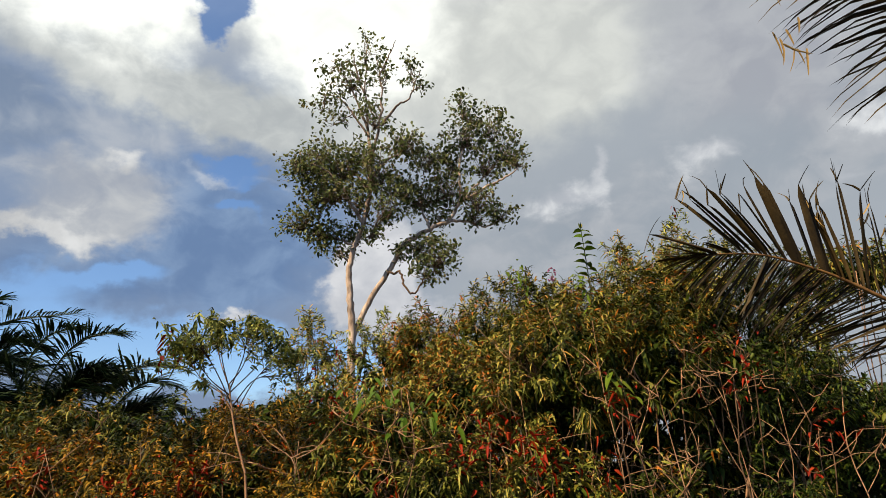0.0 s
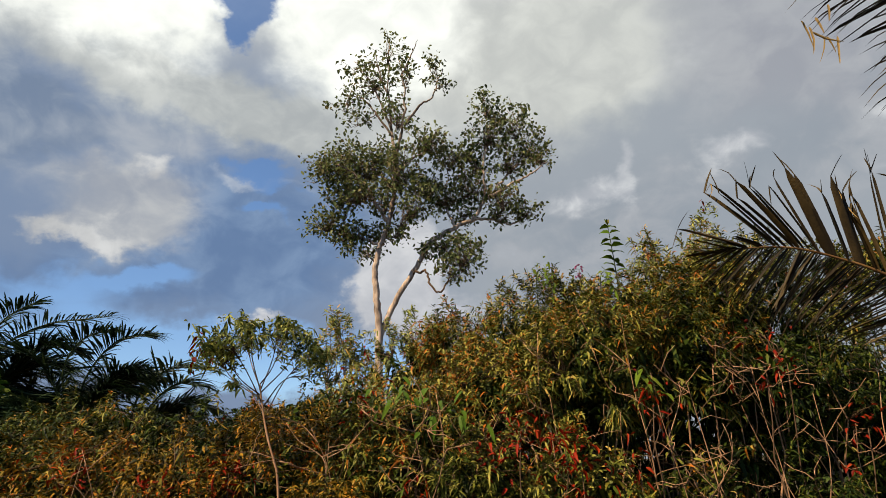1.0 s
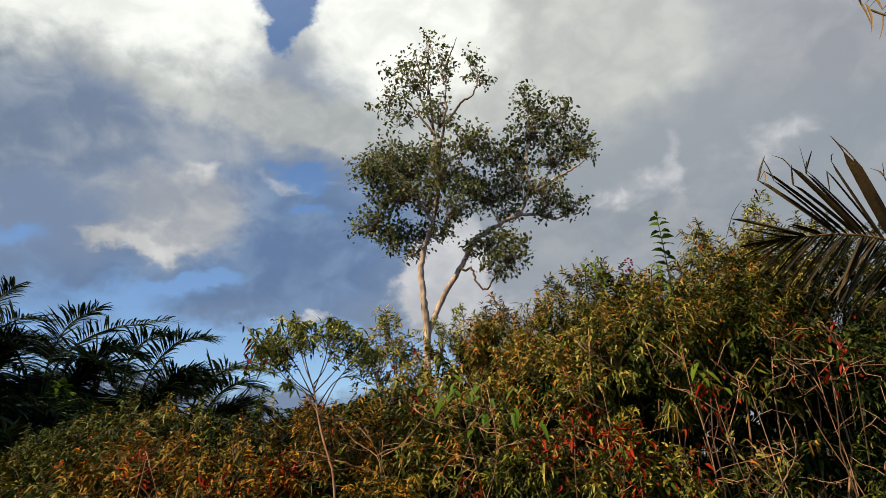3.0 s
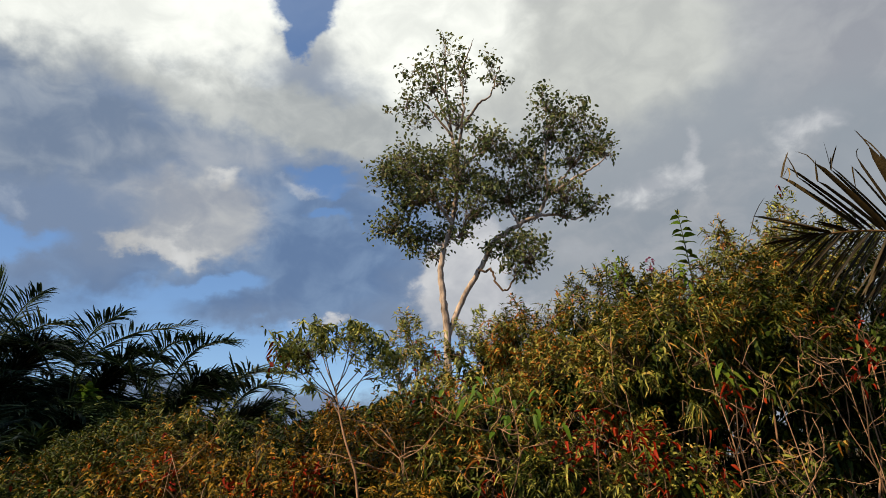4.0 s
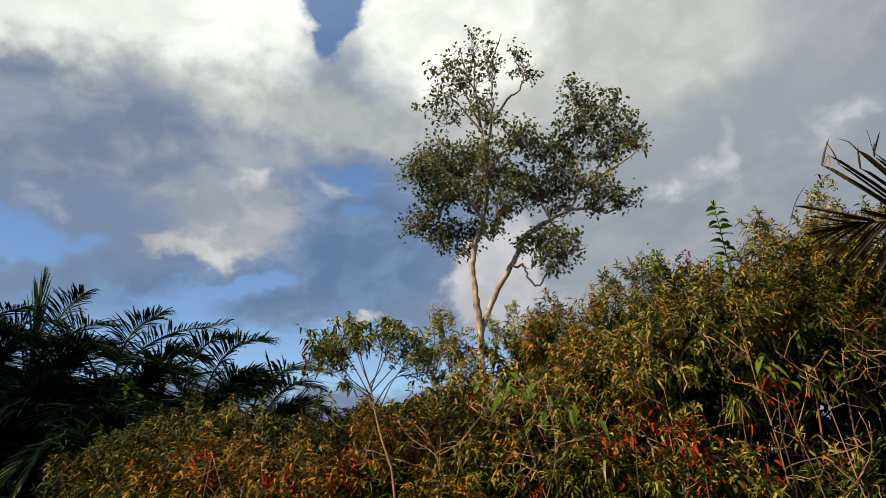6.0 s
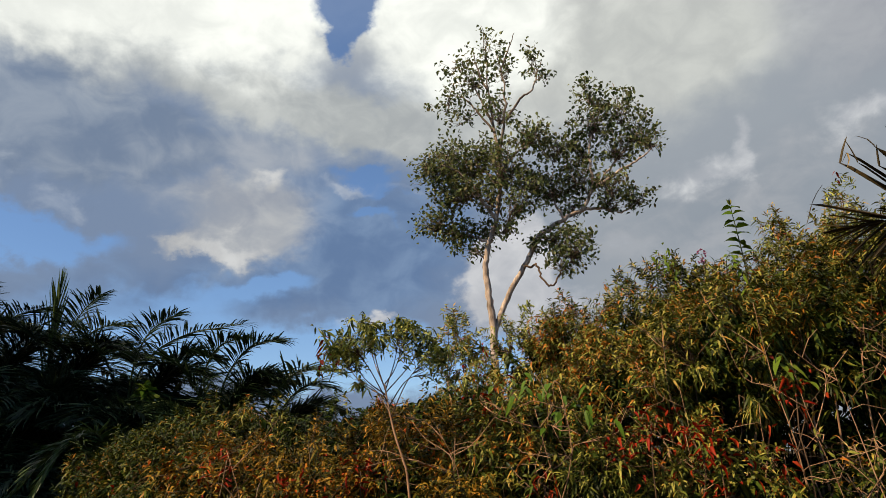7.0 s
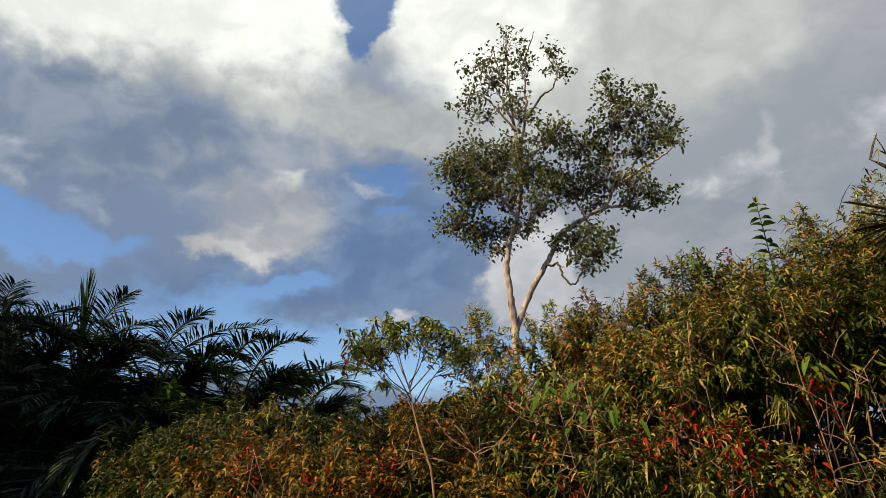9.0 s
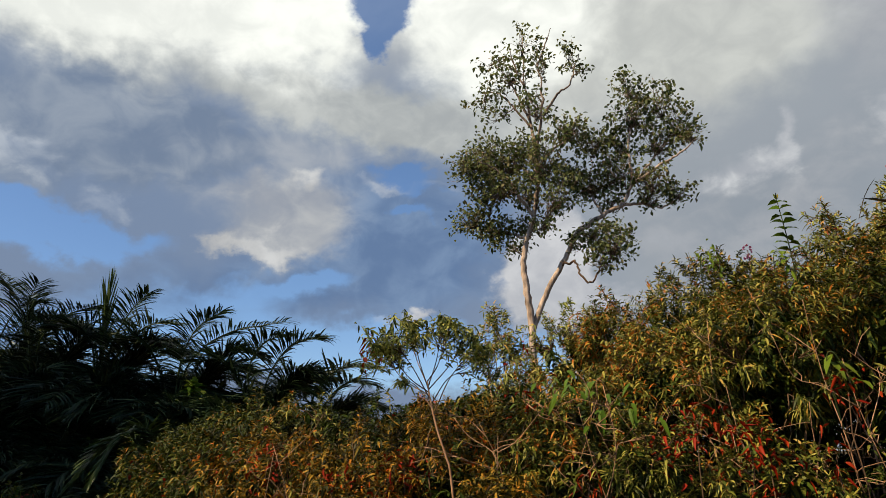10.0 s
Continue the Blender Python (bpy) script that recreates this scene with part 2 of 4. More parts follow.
SPEAR = leaf_material("young_palm_leaf", ((0.0, (0.040, 0.075, 0.018)), (1.0, (0.12, 0.16, 0.040))), rough=0.35)
DRY = leaf_material("dry_palm_leaf", ((0.0, (0.010, 0.007, 0.004)), (0.50, (0.026, 0.018, 0.008)), (0.78, (0.11, 0.074, 0.028)),
                                      (1.0, (0.30, 0.20, 0.08))), rough=0.5, glow=0.05)
STRAW = leaf_material("straw_leaf", ((0.0, (0.30, 0.19, 0.07)), (1.0, (0.50, 0.33, 0.12))), rough=0.6)
FLOWER = leaf_material("petal", ((0.0, (0.55, 0.10, 0.30)), (1.0, (0.75, 0.25, 0.45))), rough=0.5)
TRUNK = bark_material("pale_bark", (0.15, 0.10, 0.072), (0.80, 0.62, 0.50), 7.0)
LIMB = bark_material("grey_bark", (0.10, 0.07, 0.055), (0.36, 0.27, 0.21), 6.0)
STEM = bark_material("tan_stem", (0.24, 0.12, 0.06), (0.58, 0.34, 0.20), 30.0, 0.65, 0.3, 0.004)
TWIG = bark_material("brown_twig", (0.055, 0.033, 0.02), (0.17, 0.10, 0.055), 40.0, 0.75, 0.3, 0.003)
RACHIS = bark_material("frond_rib", (0.10, 0.045, 0.015), (0.27, 0.15, 0.055), 20.0, 0.55, 0.4, 0.003)
GREENRIB = bark_material("green_rib", (0.02, 0.035, 0.01), (0.06, 0.08, 0.02), 20.0, 0.45, 0.4, 0.003)
PALMBARK = bark_material("palm_bark", (0.035, 0.026, 0.018), (0.12, 0.09, 0.06), 12.0, 0.9, 2.0, 0.03)
SOIL = bark_material("soil_and_litter", (0.035, 0.028, 0.015), (0.11, 0.085, 0.04), 2.5, 0.95, 1.0, 0.05)


# ---------------------------------------------------------------- mesh helpers
def unit(a):
    return a / np.maximum(np.linalg.norm(a, axis=-1, keepdims=True), 1e-9)


def part(name, verts, faces, material, parent=None, label="", smooth=True, kind=""):
    """One mesh object from arrays in world metres, under a thing or a part."""
    origin = Vector((0, 0, 0))
    up = parent
    while up is not None:
        origin = origin + up.location
        up = up.parent
    me = bpy.data.meshes.new(name)
    v = np.asarray(verts, float) - np.array(origin)
    me.from_pydata(v.tolist(), [], faces if isinstance(faces, list) else faces.tolist())
    me.materials.append(material)
    if smooth:
        me.polygons.foreach_set("use_smooth", [True] * len(me.polygons))
    ob = new(name, me)
    if parent is not None:
        ob.parent = parent
    if label or kind:
        tagged(ob, label, kind=kind)
    return ob


def thing(name, base, label, category, group="", kind=""):
    ob = new(name)
    ob.empty_display_size = 0.2
    ob.location = base
    return tagged(ob, label, category, group, kind)


def blades(rng, base, way, length, width, droop, curl, fold=0.35, widths=(0.16, 1.0, 0.78), steps=(0.0, 0.32, 0.68, 1.0)):
    """Many leaves at once, each folded along its rib, bowed down and a little sideways. Returns verts and faces."""
    n = len(base)
    way = unit(way)
    ref = np.tile(np.array([0.0, 0.0, 1.0]), (n, 1)) + rng.normal(0, 0.35, (n, 3))
    side = unit(np.cross(way, ref))
    top = np.cross(side, way)
    length, width, droop, curl = (np.broadcast_to(np.asarray(a, float), (n,))[:, None] for a in (length, width, droop, curl))
    rows = []
    for u, w in zip(steps, (*widths, 0.0)):
        mid = base + way * length * u + side * length * curl * u * u
        mid = mid - np.array([0, 0, 1.0]) * length * droop * u * u
        if w == 0.0:
            rows.append(mid[:, None])
            continue
        off, lift = side * width * w * 0.5, top * width * w * fold * 0.5
        rows.append(np.stack([mid - off + lift, mid, mid + off + lift], 1))
    v = np.concatenate(rows, 1)
    k = v.shape[1]
    f4, f3 = [], []
    last = len(steps) - 2
    for i in range(last):
        a, b = 3 * i, 3 * (i + 1)
        f4 += [(a, a + 1, b + 1, b), (a + 1, a + 2, b + 2, b + 1)]
    a = 3 * last
    f3 += [(a, a + 1, k - 1), (a + 1, a + 2, k - 1)]
    shift = (np.arange(n) * k)[:, None, None]
    quads = (np.array(f4)[None] + shift).reshape(-1, 4).tolist()
    tris = (np.array(f3)[None] + shift).reshape(-1, 3).tolist()
    return v.reshape(-1, 3), quads + tris


def ribbons(rng, base, way, length, width, droop, curl):
    """Many slim leaves at once, each arching over like a hook. Returns verts and faces."""
    n = len(base)
    way = unit(way)
    side = unit(np.cross(way, np.array([0.0, 0.0, 1.0]) + rng.normal(0, 0.45, (n, 3))))
    length, width, droop, curl = (np.broadcast_to(np.asarray(a, float), (n,))[:, None] for a in (length, width, droop, curl))
    rows = []
    for u, w in ((0.0, 0.35), (0.26, 1.0), (0.56, 0.95), (0.82, 0.55)):
        mid = base + way * length * u + side * length * curl * u * u - np.array([0, 0, 1.0]) * length * droop * u * u
        off = side * width * w * 0.5
        rows += [mid - off, mid + off]
    rows.append(base + way * length * 0.97 + side * length * curl - np.array([0, 0, 1.0]) * length * droop)
    v = np.stack(rows, 1)
    shift = (np.arange(n) * 9)[:, None, None]
    quads = (np.array([(0, 1, 3, 2), (2, 3, 5, 4), (4, 5, 7, 6)])[None] + shift).reshape(-1, 4).tolist()
    tris = (np.array([(6, 7, 8)])[None] + shift).reshape(-1, 3).tolist()
    return v.reshape(-1, 3), quads + tris


def tubes(lines, sides=5):
    """Tapered tubes along polylines [(points, first radius, last radius), ...]."""
    vs, fs, at = [], [], 0
    ang = np.linspace(0, 2 * np.pi, sides, endpoint=False)
    for pts, r0, r1 in lines:
        p = np.asarray(pts, float)
        m = len(p)
        t = unit(np.gradient(p, axis=0))
        ref = np.array([0.31, 0.95, 0.05]) if abs(t[0][2]) > 0.7 else np.array([0.05, 0.1, 1.0])
        a = unit(np.cross(t, ref))
        b = np.cross(t, a)
        r = np.linspace(r0, r1, m)[:, None, None]
        ring = p[:, None] + r * (np.cos(ang)[None, :, None] * a[:, None] + np.sin(ang)[None, :, None] * b[:, None])
        vs.append(ring.reshape(-1, 3))
        for i in range(m - 1):
            for j in range(sides):
                k = (j + 1) % sides
                fs.append((at + i * sides + j, at + i * sides + k, at + (i + 1) * sides + k, at + (i + 1) * sides + j))
        fs.append(tuple(at + j for j in reversed(range(sides))))
        fs.append(tuple(at + (m - 1) * sides + j for j in range(sides)))
        at += m * sides
    return np.concatenate(vs), fs


def spline(pts, per=6):
    """A smooth line through a few points."""
    p = np.asarray(pts, float)
    p = np.vstack([2 * p[0] - p[1], p, 2 * p[-1] - p[-2]])
    out = []
    for i in range(1, len(p) - 2):
        for u in np.linspace(0, 1, per, endpoint=False):
            a, b, c, d = p[i - 1:i + 3]
            out.append(0.5 * (2 * b + (c - a) * u + (2 * a - 5 * b + 4 * c - d) * u * u + (3 * b - a - 3 * c + d) * u ** 3))
    out.append(p[-2])
    return np.array(out)


def crooked(rng, a, b, steps, amp):
    """A line from a to b that wanders."""
    a, b = np.asarray(a, float), np.asarray(b, float)
    u = np.linspace(0, 1, steps + 1)[:, None]
    p = a + (b - a) * u
    p[1:-1] += rng.normal(0, amp, (steps - 1, 3))
    return p


# ---------------------------------------------------------------- ground
def build_ground():
    rng = np.random.default_rng(3)
    xs = np.concatenate([[-2500, -800, -250, -90], np.linspace(-40, 40, 81), [90, 250, 800, 2500]])
    ys = np.concatenate([[-2500, -800, -250, -60], np.linspace(-20, 60, 81), [110, 300, 900, 2500]])
    gx, gy = np.meshgrid(xs, ys)
    z = np.array([[noise.noise((x * 0.35, y * 0.35, 0)) * 0.05 if abs(x) < 41 and -21 < y < 61 else 0.0 for x in xs] for y in ys])
    v = np.stack([gx, gy, z], -1).reshape(-1, 3)
    w = len(xs)
    f = [(j * w + i, j * w + i + 1, (j + 1) * w + i + 1, (j + 1) * w + i) for j in range(len(ys) - 1) for i in range(w - 1)]
    ob = part("ground", v, f, SOIL)
    tagged(ob, "bare brown soil with leaf litter under the scrub", "ground", kind="structure")


build_ground()


# ---------------------------------------------------------------- scrub
def sprigs(rng, tips, axes, per, length, width, spread=1.0, arched=False):
    """Leaves set spirally round the last stretch of each twig, hanging over."""
    n = len(tips)
    axes = unit(axes)
    ref = unit(np.cross(axes, rng.normal(0, 1, (n, 3))))
    oth = np.cross(axes, ref)
    base, way = [], []
    for i in range(per):
        a = 2.4 * i + rng.uniform(0, 0.8, n)
        u = (i + rng.uniform(0, 1, n)) / per
        out = ref * np.cos(a)[:, None] + oth * np.sin(a)[:, None]
        base.append(tips - axes * (0.16 * (1 - u))[:, None])
        lean = (0.35 + 0.8 * u)[:, None] / spread
        way.append(out + axes * lean + rng.normal(0, 0.16, (n, 3)))
    base, way = np.concatenate(base), np.concatenate(way)
    keep = rng.random(len(base)) < 0.9
    base, way = base[keep], way[keep]
    k = len(base)
    long, wide = rng.uniform(0.62, 1.2, k) * length, rng.uniform(0.7, 1.25, k) * width
    if arched:
        return ribbons(rng, base, way, long, wide, rng.uniform(0.15, 0.95, k), rng.normal(0, 0.34, k))
    return blades(rng, base, way, long, wide, rng.uniform(0.15, 0.75, k), rng.normal(0, 0.18, k))


def dome(rng, n, centre, size, low=-0.25, thick=0.3):
    """Points in the outer shell of a lumpy crown, and the ways out of it."""
    d = unit(rng.normal(0, 1, (n * 3, 3)))
    d = d[d[:, 2] > low][:n]
    lump = np.array([noise.noise(Vector((*(q * 2.2 + np.array(centre)),))) for q in d])
    r = (1 - thick * rng.random(len(d)) ** 1.6) * (1.0 + 0.20 * lump)
    return np.array(centre) + d * np.array(size) * r[:, None], unit(d * np.array([1, 1, 1.2]))


def shrub(x, y, h, rx, ry, mat, n, seed, label, low=0.42, per=18, length=0.082, width=0.0165, red=3, stems=7, fill=0.42):
    rng = np.random.default_rng(seed)
    root = thing("shrub", (x, y, 0), label, "shrub", "scrub thicket")
    half = h * (1 - low) * 0.5
    centre = (x, y, h - half)
    n = int(n * 1.8)
    tips, axes = dome(rng, n, centre, (rx, ry, half), -0.7)
    tips[:, 2] = np.minimum(tips[:, 2], h + rng.uniform(-0.06, 0.06, len(tips)))
    lead = rng.integers(0, len(tips), len(tips))
    lead = np.where(np.arange(len(tips)) % 4 == 0, np.arange(len(tips)), lead // 4 * 4)
    tips, axes = tips[lead] + rng.normal(0, 0.06, tips.shape), axes[lead]
    axes = axes + np.array([0, -0.15, 0.22]) + rng.normal(0, 0.30, axes.shape)
    v, f = sprigs(rng, tips, axes, per, length, width, arched=True)
    part("foliage", v, f, mat, root, kind="stuff")
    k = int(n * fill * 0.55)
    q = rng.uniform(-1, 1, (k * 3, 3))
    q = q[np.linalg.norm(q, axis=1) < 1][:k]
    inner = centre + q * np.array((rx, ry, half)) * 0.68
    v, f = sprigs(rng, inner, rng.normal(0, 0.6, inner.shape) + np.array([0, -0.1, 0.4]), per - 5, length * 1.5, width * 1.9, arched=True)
    # darker leaf than the outer ones: the bush's inner shade put into colour
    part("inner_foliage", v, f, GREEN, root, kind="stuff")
    # stems that fork towards the tips
    lines, mains = [], []
    for i in range(stems):
        b = np.array((x, y, 0)) + np.append(rng.normal(0, 0.16, 2), -0.02)
        e = np.array(centre) + unit(rng.normal(0, 1, 3) * np.array([1, 1, 0.6]) + np.array([0, 0, 0.35])) * np.array((rx, ry, half)) * 0.62
        line = crooked(rng, b, e, 6, 0.045)
        mains.append(line)
        part("stem", *tubes([(line, rng.uniform(0.010, 0.019), 0.005)]), STEM if rng.random() < 0.6 else TWIG, root)
    ends = np.concatenate([m[2:] for m in mains])
    for t in tips[::4]:
        near = ends[np.argmin(np.linalg.norm(ends - t, axis=1))]
        lines.append((crooked(rng, near, t, 3, 0.02), 0.0048, 0.0018))
    part("twig_growth", *tubes(lines, 4), TWIG, root, kind="stuff")
    if red:
        k = rng.integers(0, len(tips), red)
        v, f = sprigs(rng, tips[k] + rng.normal(0, 0.04, (red, 3)), rng.normal(0, 0.4, (red, 3)) + np.array([0, -0.5, -0.1]), 5, 0.05, 0.028, 0.8)
        part("withered_foliage", v, f, RED, root, "orange-red withered leaves", kind="stuff")
    return root


OL = "olive-green scrub bush with narrow drooping leaves"
RU = "rusty orange-green scrub bush with narrow leaves"
GR = "dark green scrub bush with lance-shaped leaves"
PLANTS = [
    # back row: place, height, half-widths, leaf, shoots, label, share of the height that is bare
    (-4.95, 7.2, 2.36, 0.5, 0.7, SHADY, 200, GR, 0.35), (-4.4, 7.2, 2.46, 0.7, 0.7, SHADY, 230, GR, 0.4),
    (-3.75, 7.2, 2.42, 0.7, 0.7, OLIVE, 230, OL, 0.4), (-2.95, 7.3, 2.36, 0.75, 0.7, GREEN, 210, GR, 0.4), (-2.1, 7.3, 2.36, 0.7, 0.7, RUST, 200, RU, 0.4),
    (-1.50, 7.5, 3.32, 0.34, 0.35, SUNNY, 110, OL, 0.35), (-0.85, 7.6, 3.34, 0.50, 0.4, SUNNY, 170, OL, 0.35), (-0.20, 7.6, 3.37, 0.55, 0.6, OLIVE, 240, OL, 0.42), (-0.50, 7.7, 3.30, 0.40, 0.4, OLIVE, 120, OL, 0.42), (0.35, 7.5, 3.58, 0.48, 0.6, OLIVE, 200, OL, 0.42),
    (0.90, 7.3, 3.66, 0.62, 0.8, OLIVE, 330, OL, 0.42), (1.50, 7.3, 3.62, 0.65, 0.8, OLIVE, 330, OL, 0.42), (2.10, 7.5, 3.84, 0.6, 0.8, OLIVE, 300, OL, 0.42), (2.75, 7.6, 4.08, 0.65, 0.7, OLIVE, 300, OL, 0.42),
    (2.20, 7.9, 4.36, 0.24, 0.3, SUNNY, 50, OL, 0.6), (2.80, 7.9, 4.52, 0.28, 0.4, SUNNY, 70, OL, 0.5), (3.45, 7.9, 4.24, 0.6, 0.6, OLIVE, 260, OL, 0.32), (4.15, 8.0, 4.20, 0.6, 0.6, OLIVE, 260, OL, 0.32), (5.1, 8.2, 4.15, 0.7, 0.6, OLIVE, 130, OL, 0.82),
]
FRONT = [
    (-3.1, 5.1, 1.58, 0.55, 0.4, RUST, 130, RU, 0.3), (-2.2, 5.0, 1.58, 0.55, 0.4, RUST, 140, RU, 0.3), (-1.1, 5.0, 1.66, 0.5, 0.4, RUST, 140, RU, 0.3),
    (-4.75, 6.1, 2.0, 0.42, 0.6, SHADY, 170, GR, 0.2), (-4.1, 5.9, 2.1, 0.7, 0.6, SHADY, 240, GR, 0.3), (-3.4, 5.8, 2.05, 0.75, 0.6, RUST, 240, RU, 0.3),
    (-2.45, 5.8, 2.0, 0.75, 0.6, RUST, 240, RU, 0.3), (-1.55, 5.8, 2.1, 0.7, 0.6, RUST, 240, RU, 0.3), (-0.85, 5.5, 2.1, 0.5, 0.5, OLIVE, 170, OL, 0.25), (-0.7, 5.9, 2.4, 0.65, 0.6, OLIVE, 240, OL, 0.35),
    (0.15, 6.1, 2.75, 0.7, 0.65, OLIVE, 270, OL, 0.30), (1.0, 6.2, 3.08, 0.75, 0.65, OLIVE, 270, OL, 0.50), (1.85, 6.4, 3.1, 0.72, 0.6, SHADY, 190, GR, 0.56),
    # right-hand bushes take the near-black leaf, so the corner's shade is in colour
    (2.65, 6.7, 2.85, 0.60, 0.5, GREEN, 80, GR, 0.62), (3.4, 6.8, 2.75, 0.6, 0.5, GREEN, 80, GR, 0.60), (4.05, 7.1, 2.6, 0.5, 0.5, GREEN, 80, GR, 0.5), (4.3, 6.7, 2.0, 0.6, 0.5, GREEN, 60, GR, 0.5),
    (-0.1, 5.3, 1.95, 0.55, 0.4, OLIVE, 150, OL, 0.35), (0.75, 5.2, 1.85, 0.55, 0.4, OLIVE, 110, OL, 0.35), (1.6, 5.4, 1.70, 0.45, 0.35, SHADY, 50, OL, 0.35),
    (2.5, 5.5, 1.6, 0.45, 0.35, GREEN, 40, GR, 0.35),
]
for i, (x, y, h, rx, ry, mat, n, label, low) in enumerate(PLANTS):
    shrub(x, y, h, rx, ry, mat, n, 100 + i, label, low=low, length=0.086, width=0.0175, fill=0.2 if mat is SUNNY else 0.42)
for i, (x, y, h, rx, ry, mat, n, label, low) in enumerate(FRONT):
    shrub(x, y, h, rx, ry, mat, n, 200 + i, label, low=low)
# dense growth added behind the recess; its near-black green paints the shade under the overhanging canopy
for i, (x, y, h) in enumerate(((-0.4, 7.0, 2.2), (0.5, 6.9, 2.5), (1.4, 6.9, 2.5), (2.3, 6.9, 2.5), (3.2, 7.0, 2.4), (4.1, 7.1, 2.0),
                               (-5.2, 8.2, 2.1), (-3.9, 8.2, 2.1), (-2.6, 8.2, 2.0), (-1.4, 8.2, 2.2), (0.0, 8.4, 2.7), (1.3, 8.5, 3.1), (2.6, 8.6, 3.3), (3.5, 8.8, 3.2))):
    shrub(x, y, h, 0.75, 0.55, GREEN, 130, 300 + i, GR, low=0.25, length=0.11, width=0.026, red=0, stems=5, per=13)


def sapling(x, y, h, seed, lean=0.0, leafy=4, thick=0.011):
    """A dry bare stem that forks, with a few leaves left."""
    rng = np.random.default_rng(seed)
    root = thing("bare_sapling", (x, y, 0), "bare tan twiggy stem with few remaining leaves", "sapling", "dry stems before the scrub")
    top = np.array((x + lean * h + rng.normal(0, 0.08), y + rng.normal(0, 0.12), h))
    main = spline(crooked(rng, (x, y, -0.03), top, 5, 0.05), 3)
    part("stem", *tubes([(main, thick, 0.002)], 6), STEM, root)
    tips = []
    for i in range(7):
        k = rng.integers(5, 15)
        a = main[k]
        d = unit(np.array([rng.choice((-1, 1)) * rng.uniform(0.4, 1.0), rng.normal(0, 0.5), rng.uniform(-0.1, 1.1)]))
        line = spline(crooked(rng, a, a + d * rng.uniform(0.2, 0.75), 3, 0.045), 3)
        part("branch", *tubes([(line, thick * 0.48, 0.0018)], 5), STEM if rng.random() < 0.7 else TWIG, root)
        tips.append(line[-1])
        for j in range(2):
            b = line[rng.integers(3, 9)]
            e = b + unit(rng.normal(0, 1, 3) + np.array([0, 0, 0.5])) * rng.uniform(0.12, 0.3)
            part("twig", *tubes([(crooked(rng, b, e, 3, 0.015), 0.0035, 0.0018)], 4), STEM, root)
            tips.append(e)
    if leafy:
        t = np.array(tips)[rng.permutation(len(tips))[:leafy]]
        v, f = sprigs(rng, t, rng.normal(0, 0.4, t.shape) + np.array([0, 0, 0.6]), 8, 0.095, 0.022)
        part("foliage", v, f, GREEN if rng.random() < 0.5 else OLIVE, root, kind="stuff")


for i in range(14):
    u = random.Random(900 + i)
    x = -0.6 + 4.0 * (i + u.uniform(0.1, 0.9)) / 14
    sapling(x, u.uniform(4.9, 5.6), u.uniform(1.6, 2.25), 400 + i, u.uniform(-0.38, 0.3), 4 + i % 3, u.uniform(0.005, 0.009))
for i, (x, y, h, lean) in enumerate(((-1.25, 5.0, 1.8, 0.15), (-2.6, 5.1, 1.8, -0.1), (-0.95, 5.05, 1.9, -0.1), (-3.4, 5.2, 1.75, 0.12))):
    sapling(x, y, h, 440 + i, lean, 6, 0.008)

for i in range(5):
    u = random.Random(950 + i)
    x = 0.6 + 2.9 * (i + u.uniform(0.1, 0.9)) / 5
    sapling(x, u.uniform(5.45, 5.75), u.uniform(2.1, 2.8), 460 + i, u.uniform(-0.32, 0.25), 7, u.uniform(0.006, 0.009))


def umbrella_tree():
    """A thin crooked sapling with a flat leafy top."""
    rng = np.random.default_rng(61)
    root = thing("small_tree", (-1.38, 5.1, 0), "slender young tree with pale stem and flat leafy top", "tree")
    main = spline([(-1.38, 5.1, -0.03), (-1.42, 5.1, 0.9), (-1.46, 5.1, 1.52), (-1.49, 5.1, 1.66), (-1.56, 5.12, 1.86), (-1.62, 5.15, 2.10), (-1.64, 5.15, 2.24)], 6)
    part("stem", *tubes([(main, 0.012, 0.006)], 7), STEM, root)
    tips = []
    for e, m in (((-2.00, 5.2, 2.56), 0.07), ((-1.92, 5.0, 2.62), 0.08), ((-1.84, 5.35, 2.66), 0.05), ((-1.70, 5.1, 2.72), 0.03), ((-1.56, 5.3, 2.73), 0.03), ((-1.44, 5.15, 2.66), 0.05),
                 ((-1.34, 5.3, 2.60), 0.06), ((-1.26, 5.2, 2.46), 0.04), ((-1.98, 5.1, 2.50), 0.04), ((-1.24, 5.3, 2.30), 0.02), ((-1.90, 5.2, 2.30), 0.02)):
        mid = (main[-1] + np.array(e)) / 2 + np.array([0, 0, -m])
        line = spline([main[-1 - rng.integers(0, 11)], mid + rng.normal(0, 0.03, 3), e], 6)
        part("branch", *tubes([(line, 0.0055, 0.002)], 5), TWIG if rng.random() < 0.7 else STEM, root)
        for j in range(17 if e[2] > 2.4 else 5):
            b = line[rng.integers(7, len(line))]
            t = np.array(e) + np.array([0, 0, -0.01]) + rng.normal(0, 1, 3) * np.array([0.062, 0.12, 0.042])
            part("twig", *tubes([(crooked(rng, b, t, 3, 0.010), 0.0028, 0.0015)], 4), TWIG, root)
            tips.append(t)
    tips = np.array(tips)
    v, f = sprigs(rng, tips, rng.normal(0, 0.5, tips.shape) + np.array([0, 0, 0.7]), 17, 0.066, 0.0175, arched=True)
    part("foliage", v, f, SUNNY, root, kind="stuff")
    k = tips[np.argsort(tips[:, 0])[:6]] + np.array([0, -0.03, -0.07])
    v, f = sprigs(rng, k, np.tile([0.0, 0, -1.0], (6, 1)), 4, 0.09, 0.026)
    part("withered_foliage", v, f, RED, root, "orange-red withered leaves", kind="stuff")


